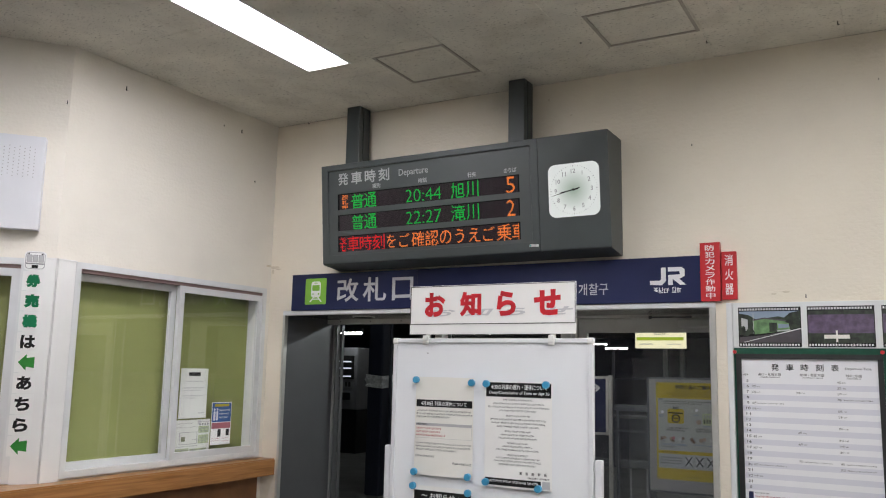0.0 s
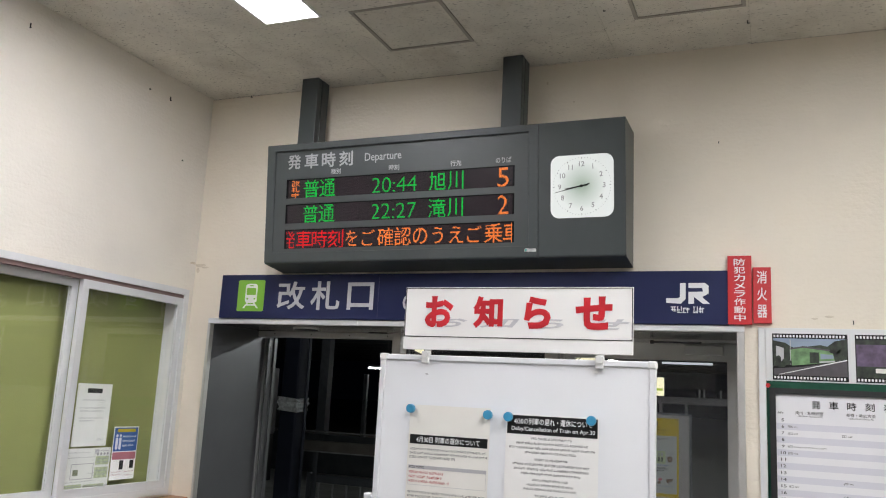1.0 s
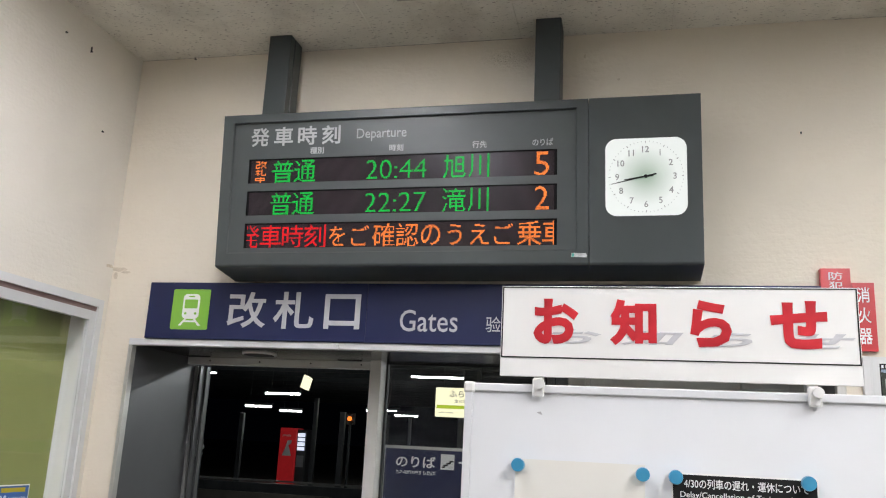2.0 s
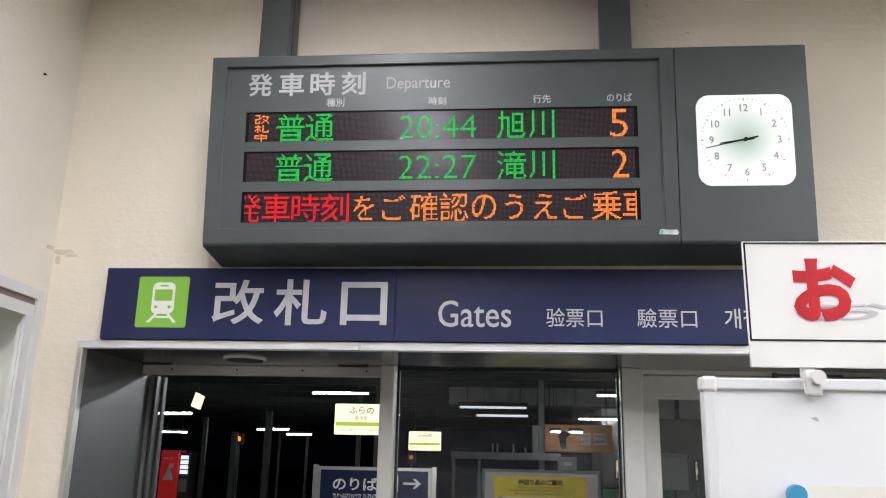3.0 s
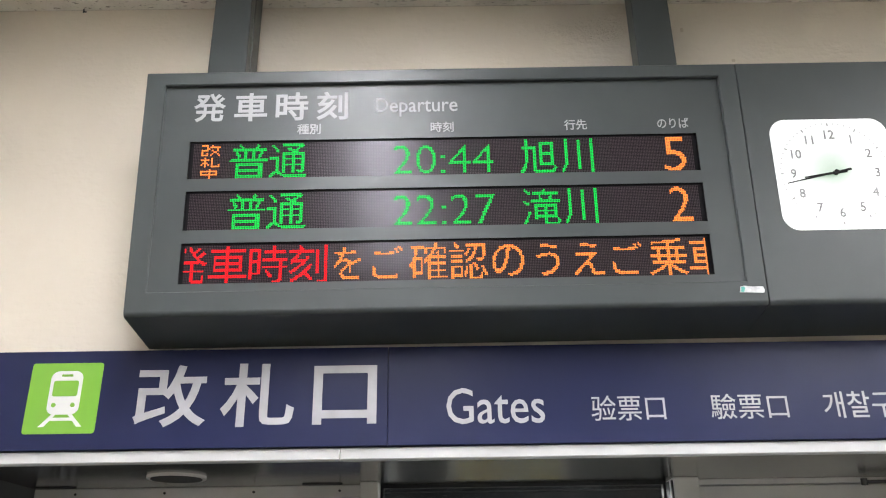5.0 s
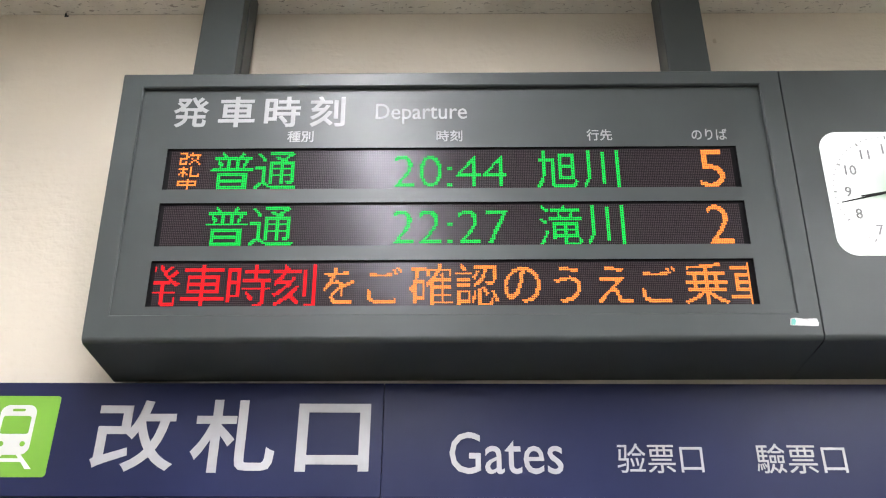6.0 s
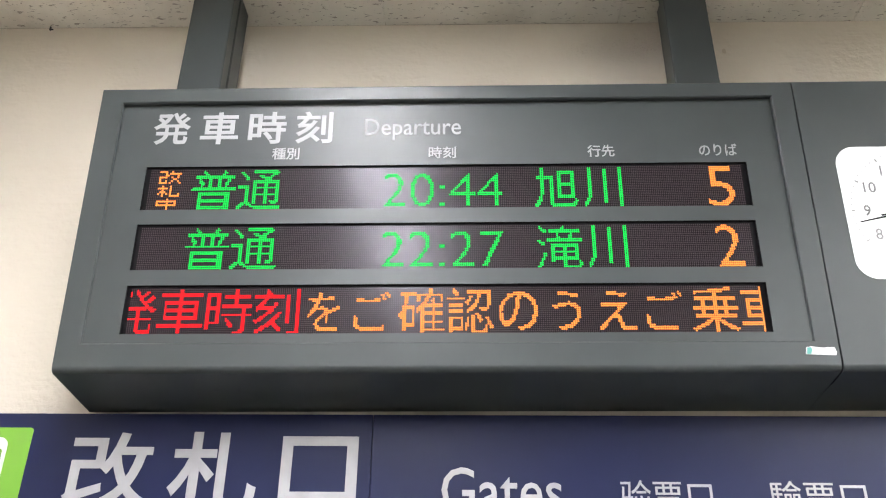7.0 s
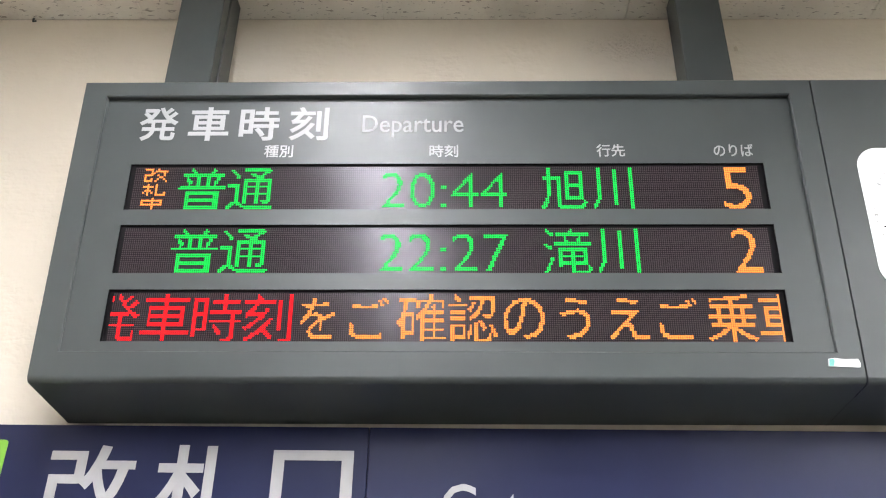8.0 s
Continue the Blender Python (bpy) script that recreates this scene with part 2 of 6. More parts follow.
RED_INK = mat("red_ink", (0.54, 0.018, 0.028), 0.6, var=0.25, scale=14, spec=0.3)
GREY_INK = mat("grey_ink", (0.46, 0.46, 0.47), 0.6, var=0.05)
MID_INK = mat("dim_print", (0.28, 0.28, 0.29), 0.7, var=0.1)
BLACK_INK = mat("black_ink", (0.012, 0.012, 0.012), 0.6, var=0.05, spec=0.2)
CLOCK_INK = mat("grey_dial_print", (0.26, 0.265, 0.265), 0.6, var=0)
PAPER = mat("paper", (0.84, 0.835, 0.81), 0.7, var=0.04, scale=5, bump=0.08, bscale=9)
THIN_PAPER = mat("thin_copy_paper", (0.64, 0.65, 0.61), 0.7, var=0.06, scale=5, bump=0.08, bscale=9)
PAPER_WARM = mat("warm_paper", (0.78, 0.765, 0.71), 0.7, var=0.04, scale=5, bump=0.08, bscale=9)
BOARD_WHITE = mat("whiteboard_enamel", (0.84, 0.855, 0.875), 0.22, var=0.03, scale=3, spec=0.5)
FRAME_WHITE = mat("whiteboard_frame", (0.74, 0.75, 0.77), 0.35, var=0.03)
CREAM_PLASTIC = mat("white_plastic", (0.76, 0.76, 0.74), 0.4, var=0.04)
MAGNET = mat("blue_magnet", (0.055, 0.30, 0.50), 0.28, var=0.04, spec=0.6)
BLIND = mat("olive_blind", (0.23, 0.25, 0.085), 0.8, var=0.08, scale=2, bump=0.1, bscale=200)
GLASS = glass_mat("clear_glass")
HAZY = dusty_glass("hazy_door_glass")
WOOD = wood_mat()
WOOD_PANEL = mat("brown_panelling", (0.22, 0.095, 0.035), 0.5, var=0.2, scale=7)
FELT = mat("green_felt", (0.012, 0.075, 0.045), 0.95, var=0.2, scale=30, bump=0.3, bscale=400)
LILAC = mat("lilac_stripe", (0.68, 0.68, 0.745), 0.6, var=0.02)
DIAL = dial_mat()
TROFFER = mat("white_reflector", (0.85, 0.85, 0.83), 0.4, var=0.02)
LIT = mat("fluorescent_diffuser", (0.94, 0.925, 0.97), 0.5, var=0, emit=TUBE)
LIT_RIGHT = mat("right_fluorescent_diffuser", (0.94, 0.94, 0.97), 0.5, var=0, emit=TUBE_RIGHT)
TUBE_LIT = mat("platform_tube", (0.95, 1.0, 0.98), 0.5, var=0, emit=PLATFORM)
HEADING = mat("heading_print", (0.41, 0.42, 0.435), 0.5, var=0.03)
LED_G = mat("led_green", (0.0, 0.54, 0.058), 0.9, var=0, emit=1.0, dark=True, spec=0.0)
LED_O = mat("led_orange", (1.0, 0.25, 0.045), 0.9, var=0, emit=1.05, dark=True, spec=0.0)
LED_R = mat("led_red", (0.86, 0.006, 0.012), 0.9, var=0, emit=0.95, dark=True, spec=0.0)
LANTERN = mat("lit_sign_panel", (0.98, 0.93, 0.62), 0.5, var=0, emit=1.0, dark=True)
LANTERN_GREEN = mat("lit_sign_green", (0.42, 0.56, 0.03), 0.5, var=0, emit=0.8, dark=True)
YELLOW = mat("yellow_print", (0.46, 0.34, 0.008), 0.8, var=0.05)
ORANGE = mat("orange_board", (0.30, 0.125, 0.03), 0.5, var=0.15, scale=4)
BLUE_PRINT = mat("blue_print", (0.02, 0.085, 0.28), 0.5, var=0.08, scale=30)
PINK_PRINT = mat("pink_print", (0.40, 0.12, 0.15), 0.5, var=0.1, scale=30)
GREEN_PRINT = mat("green_print", (0.40, 0.46, 0.28), 0.5, var=0.35, scale=60)
GREEN_CARD = mat("green_card_ink", (0.004, 0.15, 0.060), 0.5, var=0.05, spec=0.2)
ARROW_GREEN = mat("arrow_green", (0.035, 0.24, 0.040), 0.5, var=0.15, scale=20, spec=0.25)
CARD = mat("laminated_card", (0.80, 0.80, 0.79), 0.3, var=0.03)
CONCRETE = mat("platform_concrete", (0.22, 0.22, 0.21), 0.85, var=0.25, scale=3, bump=0.3)
ROOF_STEEL = mat("canopy_steel", (0.045, 0.05, 0.055), 0.6, var=0.2)
COLUMN_WHITE = mat("painted_column", (0.085, 0.09, 0.10), 0.5, var=0.2)
COLUMN_BLUE = mat("blue_column", (0.024, 0.028, 0.046), 0.45, var=0.15)
BAND = mat("reflective_band", (0.80, 0.82, 0.83), 0.3, metal=0.1, var=0.35, scale=25)
# red cabinet emits a little itself, in place of light falling on it
VENDING_RED_GLOW = mat("vending_red_glow", (0.50, 0.018, 0.022), 0.4, var=0.1, emit=0.22)
VENDING_LIT = mat("vending_window", (0.75, 0.80, 0.95), 0.4, var=0.25, scale=8, emit=0.9)
TRAIN_SILVER = mat("train_steel", (0.16, 0.16, 0.165), 0.4, metal=0.3, var=0.12)
TRAIN_GREEN = mat("train_green", (0.02, 0.16, 0.06), 0.45, var=0.06)
TRAIN_LIT = mat("train_window_light", (0.62, 0.58, 0.40), 0.5, var=0.6, scale=5, emit=0.48)
AMBER = mat("amber_signal", (1.0, 0.22, 0.03), 0.5, var=0, emit=1.2)
SKY_BLUE = mat("photo_sky", (0.24, 0.30, 0.40), 0.4, var=0.15, scale=14)
PHOTO_GREEN = mat("photo_trees", (0.030, 0.042, 0.026), 0.4, var=0.9, scale=34)
PHOTO_LIGHT = mat("photo_building", (0.16, 0.30, 0.13), 0.4, var=0.7, scale=22)
PHOTO_ROAD = mat("photo_road", (0.075, 0.066, 0.075), 0.4, var=0.2, scale=30)
LAVENDER = mat("photo_lavender", (0.12, 0.082, 0.145), 0.4, var=0.6, scale=26)
TEAL = mat("teal_sticker", (0.10, 0.42, 0.36), 0.3, var=0.1)
SILVER_TAPE = mat("silver_tape", (0.62, 0.63, 0.63), 0.35, metal=0.3, var=0.35, scale=70)


# ---- building helpers ----
ORIGIN = {}


def root(name, at, label, category, group="", kind=""):
    ob = new(name)
    ob.location = at
    ob.empty_display_size = 0.1
    ORIGIN[ob.name] = Vector(at)
    return tagged(ob, label, category, group, kind)


def part(name, bm, material, parent=None, label="", smooth=False):
    me = bpy.data.meshes.new(name)
    o = ORIGIN[parent.name] if parent else Vector((0, 0, 0))
    bmesh.ops.translate(bm, verts=bm.verts, vec=-o)
    bm.to_mesh(me)
    bm.free()
    me.materials.append(material)
    if smooth:
        me.shade_smooth()
    ob = new(name, me)
    if parent:
        ob.parent = parent
        ORIGIN[ob.name] = o
    fine = name in STUFF or name.endswith("_dots")
    return tagged(ob, label, kind="stuff" if fine else "")


STUFF = ("small_print", "bar_print", "times", "perforated_edge", "minute_marks", "perforation", "legend_print", "caption", "column_heads", "red_print", "foot_print", "caption_bar", "title_print", "print")


def solo(name, bm, material, label, category="", group="", kind=""):
    """A thing that is a single mesh, with its origin at its lowest middle point."""
    vs = [v.co for v in bm.verts]
    o = Vector(((min(v.x for v in vs) + max(v.x for v in vs)) / 2, (min(v.y for v in vs) + max(v.y for v in vs)) / 2, min(v.z for v in vs)))
    bmesh.ops.translate(bm, verts=bm.verts, vec=-o)
    me = bpy.data.meshes.new(name)
    bm.to_mesh(me)
    bm.free()
    me.materials.append(material)
    ob = new(name, me)
    ob.location = o
    ORIGIN[ob.name] = o
    return tagged(ob, label, category, group, kind)


def box(x0, x1, y0, y1, z0, z1, bev=0.0, bm=None, seg=2):
    bm = bm or bmesh.new()
    r = bmesh.ops.create_cube(bm, size=1, matrix=Matrix.Translation(((x0 + x1) / 2, (y0 + y1) / 2, (z0 + z1) / 2)) @ Matrix.Diagonal((abs(x1 - x0), abs(y1 - y0), abs(z1 - z0), 1)))
    if bev:
        es = list({e for v in r["verts"] for e in v.link_edges})
        bmesh.ops.bevel(bm, geom=es, offset=bev, segments=seg, affect="EDGES", profile=0.5)
    return bm


def cyl(c, r, h, axis="Z", seg=24, bm=None, r2=None):
    bm = bm or bmesh.new()
    rot = {"Z": Matrix.Identity(4), "X": Matrix.Rotation(radians(90), 4, "Y"), "Y": Matrix.Rotation(radians(90), 4, "X")}[axis]
    bmesh.ops.create_cone(bm, cap_ends=True, segments=seg, radius1=r, radius2=r if r2 is None else r2, depth=h, matrix=Matrix.Translation(c) @ rot)
    return bm


def frame_at(o, u, v):
    """A plane to build on: u to the right, v up, the third axis out of it."""
    u, v = Vector(u).normalized(), Vector(v).normalized()
    w = u.cross(v)
    m = Matrix((u, v, w)).transposed().to_4x4()
    m.translation = Vector(o)
    return m


def plate(pts, w0, w1, F=None, bm=None):
    """A flat piece with the outline pts, from w0 to w1 out of the plane F."""
    bm = bm or bmesh.new()
    F = F or Matrix.Identity(4)
    a = [bm.verts.new(F @ Vector((x, y, w0))) for x, y in pts]
    b = [bm.verts.new(F @ Vector((x, y, w1))) for x, y in pts]
    n = len(pts)
    bm.faces.new(b)
    bm.faces.new(a[::-1])
    for i in range(n):
        bm.faces.new((a[i], a[(i + 1) % n], b[(i + 1) % n], b[i]))
    return bm


def rect(u0, u1, v0, v1, w0, w1, F=None, bm=None):
    return plate([(u0, v0), (u1, v0), (u1, v1), (u0, v1)], w0, w1, F, bm)


def rounded(u0, u1, v0, v1, r, n=6):
    out = []
    for cx, cy, a in ((u1 - r, v1 - r, 0), (u0 + r, v1 - r, 90), (u0 + r, v0 + r, 180), (u1 - r, v0 + r, 270)):
        out += [(cx + r * math.cos(radians(a + 90 * i / n)), cy + r * math.sin(radians(a + 90 * i / n))) for i in range(n + 1)]
    return out


def frame_ring(u0, u1, v0, v1, t, w0, w1, F=None):
    """Four bars round a rectangle, as one mesh."""
    bm = bmesh.new()
    for a in ((u0, u1, v1 - t, v1), (u0, u1, v0, v0 + t), (u0, u0 + t, v0 + t, v1 - t), (u1 - t, u1, v0 + t, v1 - t)):
        rect(*a, w0, w1, F, bm)
    return bm


GLYPHS = {}


def glyphs(s, bold=0.0, rim=0.0):
    """Vertices and faces of a line of text in the built-in font, scaled to a unit box; rim widens the strokes by a low sloping edge."""
    key = (s, bold, rim)
    if key not in GLYPHS:
        cu = bpy.data.curves.new("line", "FONT")
        cu.body, cu.offset, cu.resolution_u = s, bold, 3
        if rim:
            cu.bevel_depth, cu.bevel_resolution, cu.fill_mode = rim, 0, "FRONT"
        ob = bpy.data.objects.new("line", cu)
        me = bpy.data.meshes.new_from_object(ob)
        vs = np.array([v.co[:] for v in me.vertices])
        fs = [tuple(p.vertices) for p in me.polygons if all(vs[i][2] > -1e-5 for i in p.vertices)]
        lo, hi = vs[:, :2].min(0), vs[:, :2].max(0)
        GLYPHS[key] = (np.c_[(vs[:, :2] - lo) / (hi - lo), vs[:, 2] / rim if rim else vs[:, 2] * 0], fs, (hi - lo)[0] / (hi - lo)[1])
        bpy.data.objects.remove(ob)
        bpy.data.meshes.remove(me)
        bpy.data.curves.remove(cu)
    return GLYPHS[key]


def text(s, u0, u1, v0, v1, w=0.0, F=None, bold=0.0, bm=None):
    """Lettering that fills the given box, w out of the plane F, its strokes thickened by bold."""
    bm = bm or bmesh.new()
    F = F or Matrix.Identity(4)
    vs, fs, _ = glyphs(s, 0.0, 1.1 * bold)
    made = {}
    for f in fs:
        for i in f:
            x, y, z = vs[i]
            at = (round(x, 5), round(y, 5), round(z, 2))
            if at not in made:
                made[at] = bm.verts.new(F @ Vector((u0 + x * (u1 - u0), v0 + y * (v1 - v0), w + 0.0003 * z)))
        corner = list(dict.fromkeys(made[(round(vs[i][0], 5), round(vs[i][1], 5), round(vs[i][2], 2))] for i in f))
        if len(corner) > 2:
            try:
                bm.faces.new(corner)
            except ValueError:
                pass
    return bm


def dots(s, u0, u1, v0, v1, w, F, bm=None, bold=0.0, clip=None):
    """The text in lit dots of the matrix grid."""
    bm = bm or bmesh.new()
    vs, fs, _ = glyphs(s, bold)
    P = np.column_stack((u0 + vs[:, 0] * (u1 - u0), v0 + vs[:, 1] * (v1 - v0))) / PITCH
    on = set()
    for f in fs:
        for k in range(1, len(f) - 1):
            a, b, c = P[f[0]], P[f[k]], P[f[k + 1]]
            lo, hi = np.floor(np.minimum(np.minimum(a, b), c)), np.ceil(np.maximum(np.maximum(a, b), c))
            den = (b[0] - a[0]) * (c[1] - a[1]) - (c[0] - a[0]) * (b[1] - a[1])
            if abs(den) < 1e-9:
                continue
            for i in range(int(lo[0]), int(hi[0]) + 1):
                for j in range(int(lo[1]), int(hi[1]) + 1):
                    x, y = i + 0.5, j + 0.5
                    l1 = ((b[0] - x) * (c[1] - y) - (c[0] - x) * (b[1] - y)) / den
                    l2 = ((c[0] - x) * (a[1] - y) - (a[0] - x) * (c[1] - y)) / den
                    if l1 >= -0.02 and l2 >= -0.02 and l1 + l2 <= 1.02:
                        on.add((i, j))
    r = PITCH * 0.45
    for i, j in sorted(on):
        x, y = (i + 0.5) * PITCH, (j + 0.5) * PITCH
        if clip and not clip[0] < x < clip[1]:
            continue
        c = 0.45 * r
        bm.faces.new([bm.verts.new(F @ Vector((x + a, y + b, w))) for a, b in ((-r, -c), (-c, -r), (c, -r), (r, -c), (r, c), (c, r), (-c, r), (-r, c))])
    return bm


def flat(bm, F, u0, u1, v0, v1, w):
    bm.faces.new([bm.verts.new(F @ Vector((u, v, w))) for u, v in ((u0, v0), (u1, v0), (u1, v1), (u0, v1))])


def bars(rows, F, w, bm=None):
    """Lines of small print that cannot be read: (u0, u1, v, height), cells of two upright and three level strokes, in word-like runs."""
    bm = bm or bmesh.new()
    for u0, u1, v, h in rows:
        u, run = u0, random.randint(3, 9)
        while u < u1 - h * 0.4:
            c = h * random.uniform(0.72, 0.98)
            st = h * 0.12
            for a in (random.uniform(0.0, 0.3), random.uniform(0.55, 0.85)):
                lo = random.choice((0, 0, 0.3))
                flat(bm, F, u + a * c, u + a * c + st, v + lo * h, v + h * random.choice((1, 0.7, 1)), w)
            for b in random.sample((0.0, 0.22, 0.44, 0.66, 0.85), 3):
                lo, hi = random.choice(((0, 1), (0, 1), (0, 0.55), (0.45, 1)))
                flat(bm, F, u + lo * c, u + hi * c, v + b * h, v + b * h + st, w + 0.00002)
            u += c + h * 0.10
            run -= 1
            if run == 0:
                u, run = u + h * 0.45, random.randint(3, 9)
    return bm


def wall_cells(us, vs, holes, w0, w1, F):
    """A wall in the plane F made of cells between the cuts, left open where holes (i, j) are named."""
    bm = bmesh.new()
    for i in range(len(us) - 1):
        for j in range(len(vs) - 1):
            if (i, j) not in holes:
                rect(us[i], us[i + 1], vs[j], vs[j + 1], w0, w1, F, bm)
    bmesh.ops.remove_doubles(bm, verts=bm.verts, dist=0.0005)
    inner = [f for f in bm.faces if any(g is not f and (g.calc_center_median() - f.calc_center_median()).length < 0.0005 for e in f.edges for g in e.link_faces)]
    bmesh.ops.delete(bm, geom=inner, context="FACES_ONLY")
    return bm


# ---- the room ----
ROOM_H = 3.527
GATE = frame_at((0, 0, 0), (1, 0, 0), (0, 0, 1))           # gate wall, towards the room
LEFT = frame_at((0, 0, 0), (0, 1, 0), (0, 0, 1))           # ticket window wall
BEND = (0.0, -1.81, 0.0)
ANGLE = frame_at(BEND, (0.66, 0.75, 0), (0, 0, 1))         # the wall that turns away beside it

solo("floor", box(-4.2, 6.7, -8.2, 0.7, -0.12, 0.0), FLOOR, "grey terrazzo station floor", "floor", kind="structure")
solo("wall_north", wall_cells([-0.12, 0.164, 3.225, 6.5], [0, 2.072, ROOM_H], {(1, 0)}, -0.60, 0, GATE), WALL,
     "cream painted plaster wall above the gate", "wall", kind="structure")
solo("wall_west", wall_cells([-1.81, -1.672, -0.080, 0.0], [0, 1.065, 2.244, ROOM_H], {(1, 1)}, -0.14, 0, LEFT), WALL_SIDE,
     "cream painted wall with the ticket window", "wall", kind="structure")
solo("wall_west_turned", wall_cells([-3.2, -1.35, -0.152, 0.0], [0, 1.05, 2.239, ROOM_H], {(1, 1)}, -0.14, 0, ANGLE), WALL_SIDE,
     "cream painted wall turning away at an angle", "wall", kind="structure")
bx, by = BEND[0] - 3.2 * 0.6606, BEND[1] - 3.2 * 0.7507
solo("wall_west_far", box(bx - 0.14, bx, -8.0, by, 0, ROOM_H), WALL_SIDE, "cream painted wall at the back", "wall", kind="structure")
# unseen back wall, split grey and dark to set what the panes reflect
solo("wall_south", box(3.0, 6.5, -8.14, -8.0, 0, ROOM_H), mat("grey_back_wall", (0.36, 0.36, 0.375), 0.6, var=0.2), "grey half of the unseen back wall", "wall", kind="structure")
solo("wall_south_dark", box(bx, 2.998, -8.14, -8.0, 0, ROOM_H), mat("dark_back_wall", (0.09, 0.09, 0.10), 0.4, var=0.2), "dark half of the unseen back wall", "wall", kind="structure")
solo("wall_east", box(6.5, 6.64, -8.0, 0.0, 0, ROOM_H), WALL, "cream painted side wall", "wall", kind="structure")

# ceiling: tiles with open joints, left out where the troffers and hatches sit
# right row and rear bays lie out of view, placed to even the light
TROFFERS = [(x, x + 0.305, y + dy, y + dy + 1.245) for x, dy in ((1.0, 0.0), (4.05, -0.50)) for y in (-2.13, -3.45, -4.77)]
HATCHES = [(1.474, 1.957, -0.885, -0.403), (2.788, 3.294, -0.882, -0.428)]


def ceiling_board():
    """One mesh: tiles cut round the openings, each with a slightly eased edge, and a backing board behind the joints."""
    bm = bmesh.new()
    g = 0.0010
    holes = TROFFERS + HATCHES
    xs = [0.614 + 0.6725 * k for k in range(-5, 10)]
    ys = [-0.336 * k for k in range(0, 25)]
    for i in range(len(xs) - 1):
        for j in range(len(ys) - 1):
            cells = [(xs[i] + g, xs[i + 1] - g, ys[j + 1] + g, ys[j] - g)]
            for hx0, hx1, hy0, hy1 in holes:
                cut = []
                for x0, x1, y0, y1 in cells:
                    if x1 <= hx0 or x0 >= hx1 or y1 <= hy0 or y0 >= hy1:
                        cut.append((x0, x1, y0, y1))
                        continue
                    if x0 < hx0:
                        cut.append((x0, hx0, y0, y1))
                    if x1 > hx1:
                        cut.append((hx1, x1, y0, y1))
                    m0, m1 = max(x0, hx0), min(x1, hx1)
                    if y0 < hy0:
                        cut.append((m0, m1, y0, hy0))
                    if y1 > hy1:
                        cut.append((m0, m1, hy1, y1))
                cells = cut
            for x0, x1, y0, y1 in cells:
                if x1 - x0 > 0.004 and y1 - y0 > 0.004:
                    dz = random.uniform(-0.0008, 0.0008)
                    box(x0, x1, y0, y1, ROOM_H + dz, ROOM_H + 0.014, bm=bm)
    return bm


solo("ceiling", ceiling_board(), CEIL, "off-white fissured mineral tile ceiling", "ceiling", kind="structure")


def ceiling_back():
    bm = bmesh.new()
    xs = sorted({-4.2, 6.7, *[v for h in TROFFERS for v in h[:2]]})
    ys = sorted({-8.2, 0.02, *[v for h in TROFFERS for v in h[2:]]})
    for i in range(len(xs) - 1):
        for j in range(len(ys) - 1):
            cx, cy = (xs[i] + xs[i + 1]) / 2, (ys[j] + ys[j + 1]) / 2
            if not any(h[0] < cx < h[1] and h[2] < cy < h[3] for h in TROFFERS):
                box(xs[i], xs[i + 1], ys[j], ys[j + 1], ROOM_H + 0.0145, ROOM_H + 0.06, bm=bm)
    return bm


solo("ceiling_backing", ceiling_back(), JOINT, "dark board behind the ceiling joints", "ceiling", kind="structure")


def troffer(lamp):
    x0, x1, y0, y1 = -0.1525, 0.1525, -0.6225, 0.6225
    r = root("ceiling_light", (0, 0, 0), "white recessed fluorescent ceiling light, switched on", "ceiling light", "ceiling lights")
    bm = bmesh.new()
    d, i = 0.085, 0.055
    for a, b, c, e in (((x0, y0), (x0, y1), (x0 + i, y1), (x0 + i, y0)), ((x1, y1), (x1, y0), (x1 - i, y0), (x1 - i, y1)),
                       ((x0, y1), (x1, y1), (x1 - i, y1 - 0.004), (x0 + i, y1 - 0.004)), ((x1, y0), (x0, y0), (x0 + i, y0 + 0.004), (x1 - i, y0 + 0.004))):
        bm.faces.new([bm.verts.new((*p, z)) for p, z in ((a, 0), (b, 0), (c, d), (e, d))])
    box(x0, x1, y0, y1, d + 0.012, d + 0.03, bm=bm)
    part("reflector", bm, TROFFER, r, "white sloped reflector")
    part("rim", frame_ring(x0 - 0.012, x1 + 0.012, y0 - 0.012, y1 + 0.012, 0.012, -0.005, 0.004), TROFFER, r)
    bm = bmesh.new()
    arc = [(0.085 * math.cos(radians(180 + 180 * k / 10)), d - 0.019 + 0.066 * math.sin(radians(180 + 180 * k / 10))) for k in range(11)]
    ends = [[bm.verts.new((x, yy, z)) for x, z in arc] for yy in (y0 + 0.012, y1 - 0.012)]
    for k in range(10):
        bm.faces.new((ends[0][k], ends[0][k + 1], ends[1][k + 1], ends[1][k]))
    bm.faces.new(ends[0][::-1])
    bm.faces.new(ends[1])
    part("diffuser", bm, lamp, r, "glowing opal diffuser", smooth=False)
    return r


for lamp, bays in ((LIT, TROFFERS[:3]), (LIT_RIGHT, TROFFERS[3:])):
    first = troffer(lamp)
    for k, (x0, x1, y0, y1) in enumerate(bays):
        m = Matrix.Translation(((x0 + x1) / 2, (y0 + y1) / 2, ROOM_H))
        if k:
            copy_thing(first, m)
        else:
            first.matrix_basis = m


